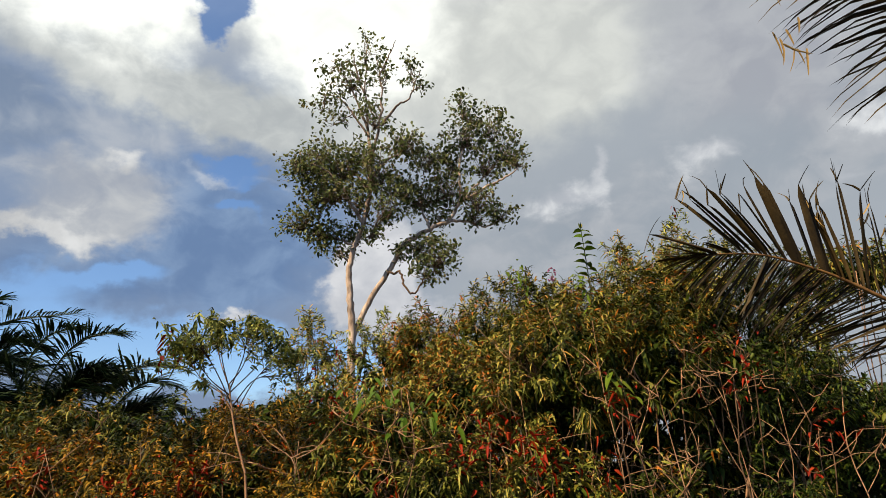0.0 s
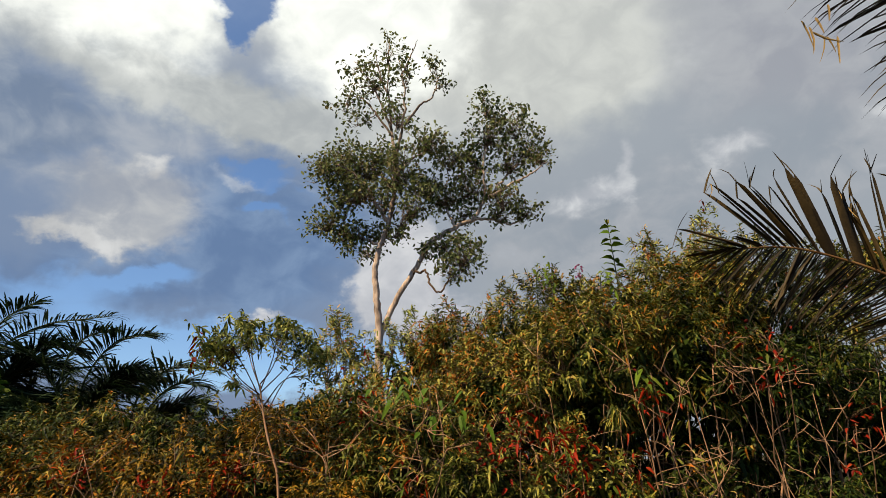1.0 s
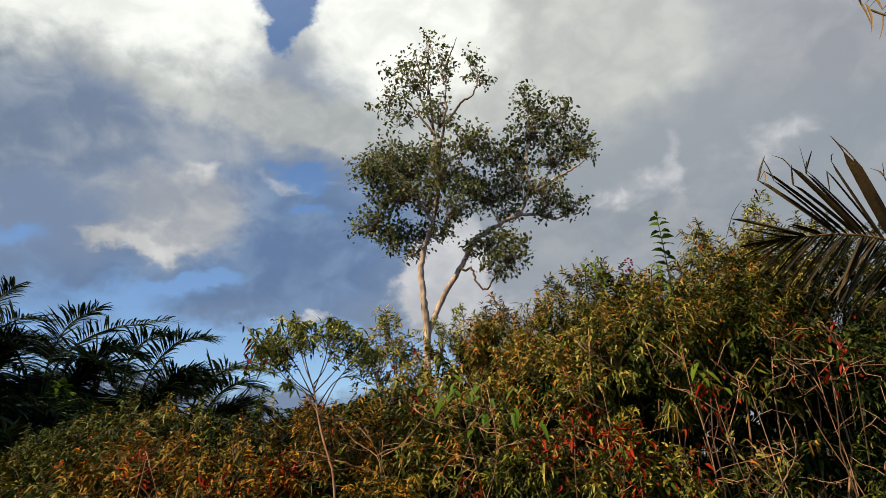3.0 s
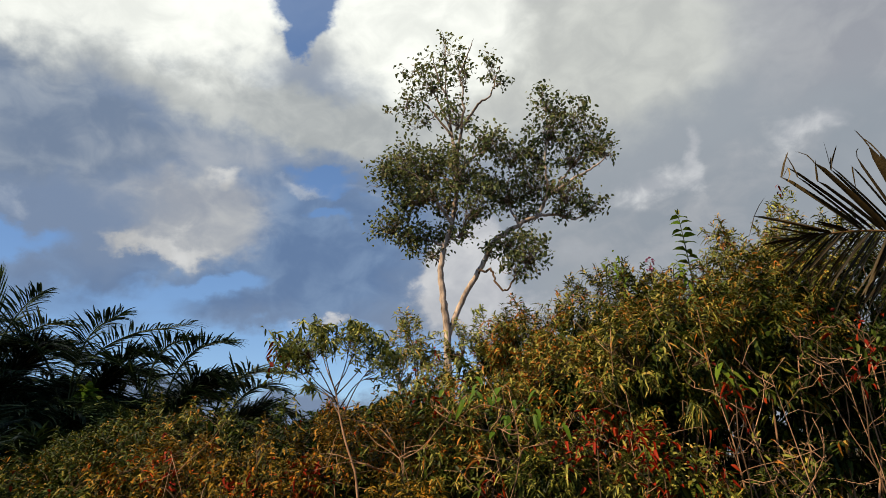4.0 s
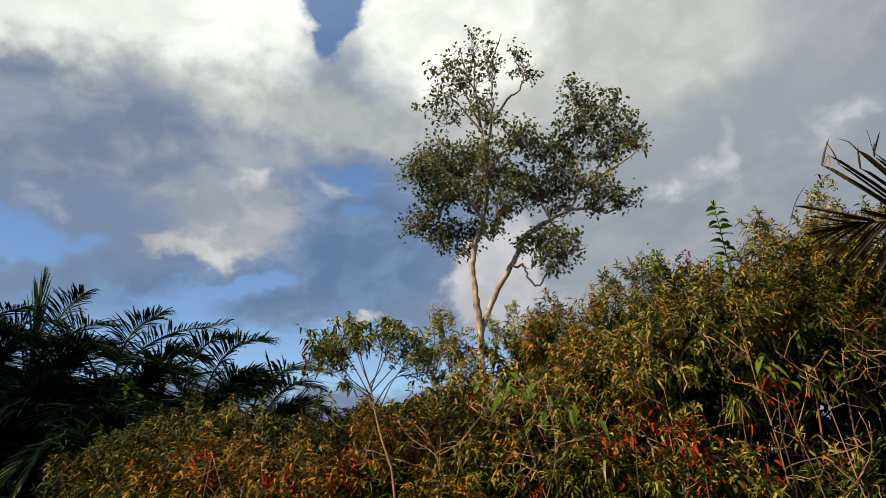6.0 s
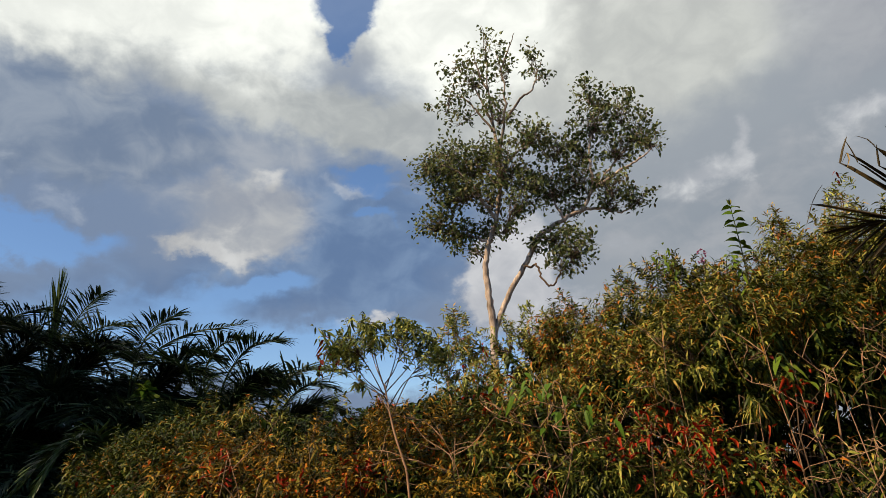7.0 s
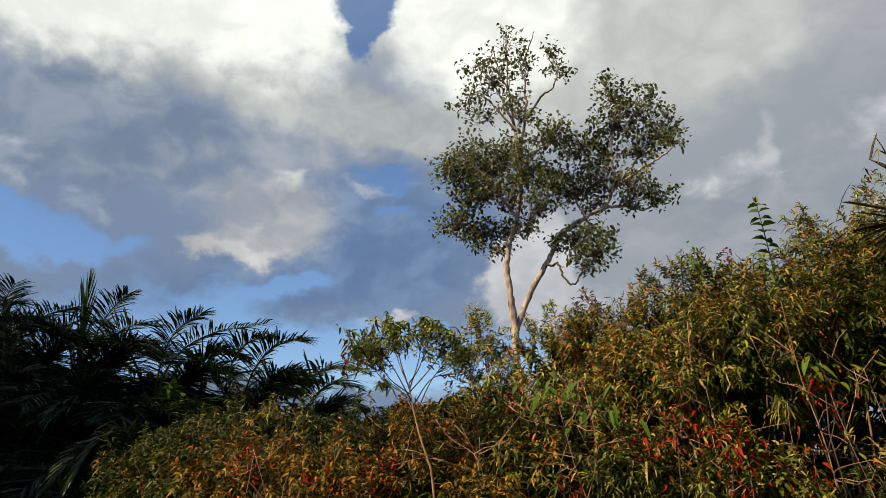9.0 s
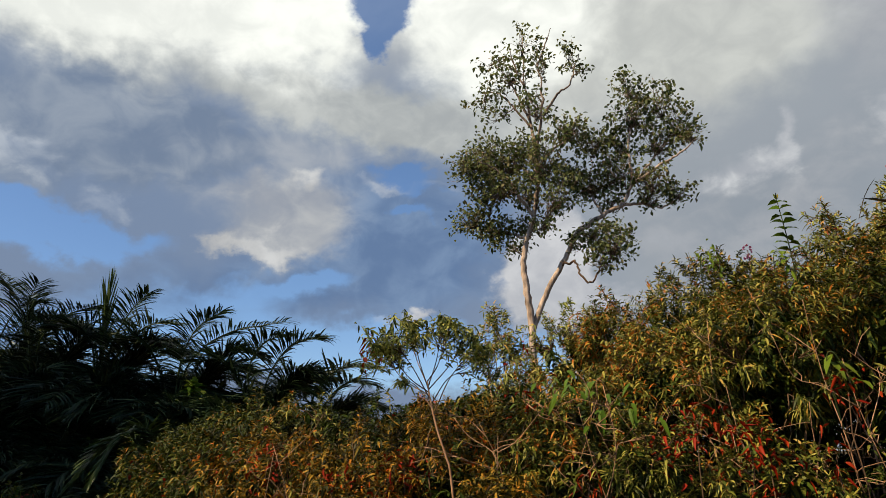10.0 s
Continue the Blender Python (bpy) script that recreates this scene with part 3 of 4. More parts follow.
def sprout():
    """A straight shoot with paired leaves that tops the thicket."""
    rng = np.random.default_rng(62)
    root = thing("tall_shoot", (1.66, 7.4, 0), "upright green shoot with paired leaves above the scrub", "plant")
    line = spline([(1.66, 7.4, -0.02), (1.68, 7.42, 2.0), (1.65, 7.45, 3.5), (1.62, 7.5, 4.22)], 8)
    part("stem", *tubes([(line, 0.012, 0.004)], 6), GREENRIB, root)
    for i in range(8):
        z = 3.62 + 0.078 * i
        for sgn in (-1, 1):
            b = np.array([[1.645 - 0.03 * (z - 3.6), 7.48, z]])
            w = np.array([[sgn * 1.0, rng.normal(0, 0.5), 0.55]])
            v, f = blades(rng, b, w, 0.20 - 0.010 * i, 0.08, 0.45, 0.0)
            part("leaf", v, f, BROAD, root)
    v, f = blades(rng, np.array([[1.62, 7.5, 4.2]] * 3), np.array([[-0.3, 0, 1.0], [0.3, 0.2, 1.0], [0.0, -0.3, 1]]), 0.09, 0.025, 0.1, 0.0)
    part("tip_leaf", v, f, GREEN, root)


def flowering_shoot():
    rng = np.random.default_rng(63)
    root = thing("flowering_shoot", (1.2, 7.0, 0), "thin stalk with a pink flower cluster", "flower")
    part("stem", *tubes([(spline([(1.2, 7.0, -0.02), (1.18, 7.0, 2.0), (1.16, 7.0, 3.54)], 6), 0.008, 0.004)], 5), TWIG, root)
    for i in range(8):
        c = np.array([1.16, 7.0, 3.54]) + rng.normal(0, 1, 3) * np.array([0.028, 0.028, 0.035])
        v, f = blades(rng, np.tile(c, (5, 1)), rng.normal(0, 1, (5, 3)), 0.03, 0.02, 0.1, 0.0)
        part("blossom", v, f, FLOWER, root)


def climber(x, y, z, spread, n, seed, mat, size, label, fall=0.25):
    """Broad leaves on a trailing stem that lies over the scrub."""
    rng = np.random.default_rng(seed)
    root = thing("climbing_vine", (x, y, 0), label, "vine")
    line = spline([(x, y + 0.1, -0.02), (x + 0.05, y + 0.1, z * 0.5), (x - spread * 0.4, y, z * 0.92), (x, y - 0.05, z), (x + spread, y - 0.05, z - fall)], 8)
    part("stem", *tubes([(line, 0.007, 0.003)], 5), GREENRIB, root)
    for i in range(n):
        b = line[rng.integers(len(line) * 2 // 3, len(line))] + rng.normal(0, 1, 3) * np.array([spread * 0.4, 0.08, 0.05])
        v, f = blades(rng, b[None], np.array([[rng.normal(0, 0.8), -0.7, rng.normal(-0.2, 0.5)]]), rng.uniform(0.8, 1.4) * size, rng.uniform(0.36, 0.48) * size, rng.uniform(0.4, 0.9), rng.normal(0, 0.1),
                      0.25, widths=(0.25, 0.85, 1.0, 0.7), steps=(0.0, 0.2, 0.45, 0.75, 1.0))
        part("leaf", v, f, mat, root)


def withered_branch(x, y, z, n, seed):
    """A snapped branch with curled red leaves."""
    rng = np.random.default_rng(seed)
    root = thing("withered_branch", (x, y, 0), "dead branch with curled scarlet leaves", "branch", "withered branches")
    line = crooked(rng, (x, y + 0.05, -0.02), (x + 0.05, y - 0.03, z), 8, 0.02)
    part("stem", *tubes([(line, 0.009, 0.004)], 5), TWIG, root)
    for i in range(n):
        b = line[-1] + rng.normal(0, 1, 3) * np.array([0.11, 0.09, 0.09])
        v, f = blades(rng, b[None], rng.normal(0, 1, (1, 3)) + np.array([[0, -0.4, 0.0]]), rng.uniform(0.035, 0.075), rng.uniform(0.016, 0.030), rng.uniform(-0.3, 0.9), rng.normal(0, 0.6), 1.1)
        part("leaf", v, f, RED, root)


umbrella_tree()
sprout()
flowering_shoot()
climber(0.74, 6.85, 3.50, 0.14, 46, 71, LIME, 0.056, "bright green climbing vine over the scrub top")
climber(1.36, 6.75, 3.42, 0.10, 20, 72, LIME, 0.080, "bright green climbing vine over the scrub top")
climber(-0.62, 5.15, 2.12, 0.42, 50, 73, BROAD, 0.082, "broad-leaved green creeper before the scrub", 0.22)
climber(1.30, 5.4, 2.28, 0.10, 5, 74, LIME, 0.15, "bright green climbing vine over the scrub top")
for i, (x, y, z, n) in enumerate(((0.25, 5.0, 1.80, 22), (0.55, 5.0, 1.72, 26), (0.05, 5.05, 1.66, 16), (0.65, 4.95, 1.52, 22), (1.25, 5.2, 1.98, 12), (1.05, 5.0, 1.5, 10),
                                  (2.1, 5.2, 2.1, 9), (2.75, 5.2, 1.75, 9), (-1.9, 5.2, 1.6, 14), (-2.5, 5.2, 1.52, 16), (-3.2, 5.3, 1.6, 12), (-0.5, 5.05, 1.45, 10), (-0.9, 5.3, 2.05, 8), (2.45, 5.6, 2.35, 9))):
    withered_branch(x, y, z, 2 * n, 500 + i)


# ---------------------------------------------------------------- tall tree
def build_tree():
    rng = np.random.default_rng(11)
    y0 = 32.0
    root = thing("tall_tree", (-4.3, y0, 0), "tall pale-barked tree with two leaning trunks and open crown", "tree")

    def limb(name, pts, r0, r1, mat=TRUNK, depth=0.0, label=""):
        p = np.array([(x, y0 + d, z) for x, z, d in pts])
        line = spline(p, 6)
        line[1:-1] += rng.normal(0, 0.03, (len(line) - 2, 3))
        part(name, *tubes([(line, r0, r1)], 9), mat, root, label)
        return line

    left = limb("trunk", [(-4.35, -0.1, 0), (-4.4, 4, 0), (-4.5, 8.2, 0), (-4.62, 9.8, 0), (-4.66, 10.9, 0), (-4.45, 12.05, 0), (-3.9, 13.5, 0), (-3.65, 15.3, 0)], 0.205, 0.105)
    right = limb("trunk", [(-4.45, 7.6, 0.1), (-3.75, 9.3, 0.3), (-2.65, 11.1, 0.6), (-1.95, 12.5, 0.8), (-0.65, 13.25, 0.9), (0.4, 13.7, 1.0)], 0.15, 0.10)
    lines = [left, right]
    for pts, r0, r1 in (
        ([(-3.65, 15.2, 0), (-3.62, 17.0, 0.1), (-3.8, 18.9, 0.2), (-3.95, 21.3, 0.2), (-3.8, 24.2, 0.1)], 0.10, 0.012),
        ([(-3.62, 16.8, 0), (-3.1, 18.6, -0.4), (-3.0, 20.4, -0.5), (-3.2, 22.4, -0.6)], 0.07, 0.015),
        ([(-3.7, 18.2, 0.1), (-4.6, 19.8, 0.5), (-5.4, 21.0, 0.8), (-6.6, 21.4, 0.9)], 0.055, 0.015),
        ([(-3.75, 18.6, 0.1), (-4.3, 20.2, 0.1), (-4.9, 21.6, 0.0), (-5.8, 23.0, 0.2)], 0.055, 0.015),
        ([(-3.9, 20.8, 0.2), (-4.4, 22.2, 0.3), (-4.6, 23.4, 0.2)], 0.05, 0.012),
        ([(-3.1, 21.4, -0.5), (-2.6, 22.6, -0.5), (-2.2, 23.6, -0.6)], 0.05, 0.012),
        ([(-3.0, 18.6, -0.4), (-2.2, 19.6, -0.6), (-1.5, 20.0, -0.7), (-0.9, 21.6, -0.8)], 0.06, 0.02),
        ([(-4.0, 13.4, 0), (-4.5, 14.2, -0.6), (-5.2, 15.4, -1.0), (-6.4, 16.2, -1.2)], 0.075, 0.02),
        ([(-3.7, 15.0, 0), (-4.6, 16.6, 0.9), (-5.6, 17.4, 1.3), (-6.7, 18.0, 1.5)], 0.07, 0.02),
        ([(-4.4, 12.2, 0), (-5.4, 12.8, 0.6), (-6.6, 13.2, 0.9), (-7.8, 13.6, 1.0)], 0.07, 0.02),
        ([(-3.6, 16.0, 0), (-2.6, 16.6, -0.5), (-1.8, 17.0, -0.8)], 0.065, 0.02),
        ([(0.3, 13.6, 1.0), (0.95, 14.9, 1.0), (1.05, 17.0, 1.1), (1.6, 19.5, 1.2)], 0.085, 0.02),
        ([(0.9, 14.6, 1.0), (1.9, 15.9, 1.5), (3.0, 17.2, 1.8), (3.6, 18.4, 1.9)], 0.065, 0.015),
        ([(0.9, 14.7, 1.0), (2.2, 15.3, 0.6), (3.4, 15.8, 0.4), (4.2, 16.4, 0.3)], 0.07, 0.02),
        ([(0.4, 13.7, 1.0), (1.5, 13.7, 1.3), (2.4, 13.5, 1.4), (3.3, 14.1, 1.5)], 0.07, 0.02),
        ([(-0.6, 13.2, 0.9), (-1.1, 14.8, 1.3), (-0.9, 16.6, 1.6)], 0.06, 0.02),
        ([(-2.2, 12.0, 0.7), (-1.2, 12.6, 0.2), (-0.2, 12.2, -0.1)], 0.06, 0.02),
        ([(-2.9, 10.75, 0.5), (-2.2, 10.8, 0.2), (-1.95, 10.1, 0.1), (-1.5, 9.65, 0.0), (-1.05, 10.3, 0.0), (-0.7, 10.7, 0.0)], 0.049, 0.03)):
        lines.append(limb("limb", pts, r0 * 1.25, r1 * 1.25, TWIG if r0 < 0.05 else LIMB if pts[0][1] > 16 else TRUNK))
    ends = np.concatenate(lines)
    ends = ends[ends[:, 2] > 9.5]
    twig_lines = []
    pads_v, pads_f, at = [], [], 0

    def clump(x, z, rx, rz, n, d=0.0):
        nonlocal at
        c = np.array([x, y0 + d, z])
        rx, rz = rx * 1.36, rz * 1.36
        m = max(5, n // (4 if z < 19 else 6))
        q = rng.uniform(-1, 1, (m * 3, 3))
        q = q[np.linalg.norm(q, axis=1) < 1][:m]
        heads = c + q * np.array([rx, min(rx, rz) * 1.1, rz])
        start = ends[np.argmin(np.linalg.norm(ends - (c + np.array([0, 0, -rz * 0.8])), axis=1))]
        hub = c + np.array([0, 0, -rz * 0.55])
        stalk = crooked(rng, start, hub, 5, 0.08)
        twig_lines.append((stalk, 0.042, 0.020))
        way = []
        base = []
        for hd in heads:
            s = stalk[rng.integers(2, len(stalk))]
            tw = crooked(rng, s, hd, 4, 0.10)
            twig_lines.append((tw, 0.016, 0.007))
            k = 7
            u = rng.uniform(0, 1, (k, 1))
            base.append(hd + (tw[-2] - hd) * u * 0.7 + rng.normal(0, 0.18, (k, 3)))
            way.append(rng.normal(0, 1, (k, 3)) + np.array([0, 0, 0.1]))
        base, way = np.concatenate(base), np.concatenate(way)
        k = len(base)
        v, f = blades(rng, base, way, rng.uniform(0.14, 0.25, k), rng.uniform(0.11, 0.17, k), rng.uniform(0.1, 0.6, k), rng.normal(0, 0.15, k),
                      widths=(0.3, 1.0, 0.85), steps=(0.0, 0.3, 0.7, 1.0))
        pads_v.append(v)
        pads_f.extend([tuple(i + at for i in g) for g in f])
        at += len(v)

    CL(clump)
    v = np.concatenate(pads_v)
    part("crown", v, pads_f, CROWN, root, "sparse dark green leaves in clumps", kind="stuff")
    part("twig_growth", *tubes(twig_lines, 4), LIMB, root, kind="stuff")


def CL(clump):
    """The crown's clumps: place across, height, half-widths, leaves, depth."""
    clump(-4.72, 21.8, 1.3, 0.9, 290)
    clump(-6.32, 20.8, 1.0, 0.7, 120, 0.8)
    clump(-5.72, 19.8, 0.7, 0.6, 80, 0.8)
    clump(-3.92, 23.6, 0.9, 0.9, 110)
    clump(-3.02, 21.8, 0.8, 1.0, 110, -0.5)
    clump(-6.02, 22.8, 0.5, 0.4, 40, 0.6)
    clump(-1.32, 21.8, 0.45, 1.1, 90, -0.8)
    clump(-0.82, 20.8, 0.35, 0.35, 40, -0.8)
    clump(-3.52, 19.4, 0.8, 1.0, 200, -0.3)
    clump(-6.5, 17.4, 1.2, 1.1, 420, 1.2)
    clump(-5.2, 16.8, 1.1, 0.8, 300, 0.8)
    clump(-7.0, 16.0, 0.9, 0.7, 220, -1.0)
    clump(-5.6, 14.8, 1.1, 0.7, 260, -0.8)
    clump(-7.3, 13.9, 1.0, 0.6, 230, 0.9)
    clump(-6.0, 13.3, 1.0, 0.7, 230, 0.6)
    clump(-5.2, 12.2, 0.9, 0.45, 100, 0.4)
    clump(-3.2, 16.2, 0.9, 1.2, 330, -0.4)
    clump(-2.6, 14.2, 1.0, 0.9, 240, -0.5)
    clump(-3.4, 12.9, 0.6, 0.5, 80, -0.2)
    clump(-1.9, 17.5, 0.9, 0.7, 230, -0.6)
    clump(-0.6, 17.7, 1.1, 0.6, 230, 1.4)
    clump(-1.2, 15.4, 1.1, 0.9, 300, 1.2)
    clump(0.3, 15.8, 0.9, 0.9, 230, 1.2)
    clump(1.35, 20.47, 0.8, 0.7, 170, 1.2)
    clump(2.55, 19.67, 1.1, 0.9, 280, 1.7)
    clump(1.35, 18.67, 1.1, 0.9, 260, 1.2)
    clump(3.65, 18.07, 0.8, 1.0, 230, 1.8)
    clump(2.45, 17.27, 1.0, 0.9, 230, 1.5)
    clump(4.05, 16.67, 0.45, 0.4, 60, 0.4)
    clump(1.8, 14.9, 1.0, 0.6, 200, 0.9)
    clump(3.2, 14.2, 0.7, 0.5, 110, 1.5)
    clump(1.9, 13.9, 0.7, 0.35, 80, 1.3)
    clump(-1.2, 12.2, 0.9, 0.5, 150, 0.2)
    clump(-0.1, 11.6, 0.9, 0.8, 260, -0.1)
    clump(-0.9, 10.8, 0.7, 0.5, 110, 0.0)
    clump(-2.2, 12.0, 0.35, 0.5, 50, 0.7)
    clump(-4.4, 15.2, 0.9, 0.8, 200, 0.9)
    clump(-6.4, 15.2, 0.9, 0.6, 160, 0.4)
    clump(-2.3, 15.8, 0.8, 0.7, 180, 0.9)
    clump(-4.4, 17.8, 0.8, 0.7, 150, 0.9)
    clump(0.5, 17.2, 0.8, 0.7, 170, 1.6)
    clump(-0.2, 14.4, 0.7, 0.6, 110, 1.5)
    clump(-4.6, 13.2, 0.6, 0.5, 90, 0.8)


build_tree()


# ---------------------------------------------------------------- palms
def frond(rng, root, line, reach, pairs, mat, tilt, droop, width, angles, name="frond"):
    """A feather leaf: a bowed rib with leaflets down both sides."""
    rib = part(name, *tubes([(line, 0.022, 0.005)], 6), GREENRIB, root)
    m = len(line)
    tang = unit(np.gradient(line, axis=0))
    base, way, size = [], [], []
    for s in (1, -1):
        for i in range(pairs):
            u = 0.18 + 0.82 * (i + 0.5) / pairs
            p = u * (m - 1)
            k = min(int(p), m - 2)
            t = tang[k]
            across = unit(np.cross(t, np.array([0, 0, 1.0])))
            norm = unit(np.cross(across, t))
            a = radians(angles[0] + (angles[1] - angles[0]) * u + rng.normal(0, 4))
            base.append(line[k] + (line[k + 1] - line[k]) * (p - k))
            way.append(t * math.cos(a) + across * math.sin(a) * s + norm * tilt * math.sin(a) + rng.normal(0, 0.05, 3))
            size.append(reach * (0.32 + 0.96 * math.sin(math.pi * (0.15 + 0.77 * u))) * rng.uniform(0.85, 1.1))
    k = len(base)
    v, f = ribbons(rng, np.array(base), np.array(way), np.array(size), rng.uniform(0.8, 1.2, k) * width, rng.uniform(0.5, 1.4, k) * droop, rng.normal(0, 0.05, k))
    part("leaf_blade", v, f, mat, rib, kind="stuff")


def palm(x, y, crown, n, reach, seed, group, mat=PALM, leaf=0.60, spear=0.0, label="dark green feather palm with arching fronds", rise=(-0.2, 1.5), more=(), tail=0):
    rng = np.random.default_rng(seed)
    root = thing("palm", (x, y, 0), label, "palm", group)
    part("trunk", *tubes([(crooked(rng, (x, y, -0.05), (x, y, crown), 8, 0.015), 0.16, 0.12)], 10), PALMBARK, root)
    top = np.array([x, y, crown])
    lines = []
    for i in range(n):
        az = 2.399 * i + rng.uniform(-0.25, 0.25)
        up = rise[0] + (rise[1] - rise[0]) * ((i * 0.618) % 1.0)
        out = np.array([math.cos(az), math.sin(az), 0])
        L = reach * rng.uniform(0.8, 1.12)
        p1 = top + (out * 0.45 * math.cos(up) + np.array([0, 0, 0.5 * math.sin(up)])) * L
        p2 = top + (out * 0.80 * math.cos(up * 0.9) + np.array([0, 0, 0.82 * math.sin(up)])) * L
        p3 = top + (out * (1.08 * math.cos(up * 0.75)) + np.array([0, 0, 0.95 * math.sin(up) - 0.14])) * L
        lines.append(spline([top - np.array([0, 0, 0.15]), p1, p2, p3], 7))
    for pts in more:
        lines.append(spline([top - np.array([0, 0, 0.15]), *pts], 8))
    for i, line in enumerate(lines):
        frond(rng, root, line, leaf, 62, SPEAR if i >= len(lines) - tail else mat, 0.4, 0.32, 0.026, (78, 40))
    if spear:
        pts = spline([top, top + np.array([0.02, 0, spear * 0.5]), top + np.array([0.05, 0, spear])], 8)
        frond(rng, root, pts, spear * 0.35, 26, SPEAR, 0.1, -0.05, 0.035, (16, 8), "spear_frond")
    return root


# the clump: tall hero fronds over a dense dark mass of lower ones
palm(-12.2, 10.4, 3.2, 28, 2.0, 31, "palm clump", rise=(-0.3, 1.2), more=(((-12.2, 10.2, 4.4), (-12.5, 10.1, 5.3), (-12.9, 10, 5.9)), ((-11.8, 10.2, 4.2), (-11.3, 10.1, 4.8), (-10.7, 10, 4.8))))
palm(-10.7, 10.1, 3.1, 28, 1.8, 41, "palm clump", rise=(-0.3, 1.1), more=(((-10.95, 10, 4.2), (-11.35, 10, 5.0), (-11.95, 10, 5.55)), ((-10.5, 9.9, 4.0), (-10.0, 9.9, 4.45), (-9.25, 9.8, 4.55)), ((-10.75, 9.9, 4.1), (-10.8, 9.8, 4.75), (-10.5, 9.7, 5.1))))
palm(-9.2, 10.0, 3.0, 28, 1.6, 32, "palm clump", spear=1.95, rise=(-0.3, 0.95), more=(((-8.95, 10, 3.9), (-8.65, 10, 4.45), (-8.3, 10, 4.75)), ((-8.7, 9.9, 3.7), (-8.2, 9.9, 4.1), (-7.6, 9.9, 4.1)), ((-9.3, 9.9, 3.8), (-9.7, 9.9, 4.2), (-10.2, 9.9, 4.2))))
palm(-7.6, 10.0, 2.7, 28, 1.5, 33, "palm clump", rise=(-0.3, 0.85), more=(((-7.35, 10, 3.4), (-6.7, 10, 3.85), (-5.55, 10, 3.98)), ((-7.5, 10, 3.5), (-7.25, 10, 4.0), (-6.8, 10, 4.25)), ((-7.9, 9.9, 3.4), (-8.2, 9.9, 3.8), (-8.6, 9.9, 3.8))))
palm(-6.0, 10.1, 2.35, 28, 1.35, 34, "palm clump", rise=(-0.3, 1.0), more=(((-5.85, 10, 3.0), (-5.45, 10, 3.55), (-4.85, 10, 3.66)), ((-6.2, 10, 3.1), (-6.0, 10, 3.6), (-5.6, 10, 3.75)), ((-6.3, 9.9, 3.0), (-6.7, 9.9, 3.4), (-7.1, 9.9, 3.4))))
palm(-5.3, 10.3, 2.1, 18, 1.1, 40, "palm clump", rise=(-0.3, 0.7), more=(((-5.1, 10.2, 2.75), (-4.6, 10.1, 3.14), (-3.95, 10, 3.08)), ((-4.9, 10.2, 2.6), (-4.5, 10.1, 2.9), (-4.1, 10, 2.85))))
palm(-10.4, 8.9, 2.0, 26, 1.7, 35, "palm clump", rise=(-0.4, 1.1))
palm(-8.9, 8.9, 2.0, 26, 1.6, 36, "palm clump", rise=(-0.4, 1.1))
palm(-7.5, 9.0, 1.7, 24, 1.4, 38, "palm clump", rise=(-0.3, 0.9))
palm(-6.2, 7.7, 1.3, 14, 0.9, 39, "palm clump", rise=(-0.3, 0.6), label="young palm with two olive-green drooping fronds", leaf=0.36, tail=2,
     more=(((-6.2, 7.5, 2.0), (-6.5, 7.3, 1.95), (-6.75, 7.1, 1.55)), ((-6.0, 7.5, 2.1), (-6.2, 7.2, 2.05), (-6.35, 7.0, 1.6))))


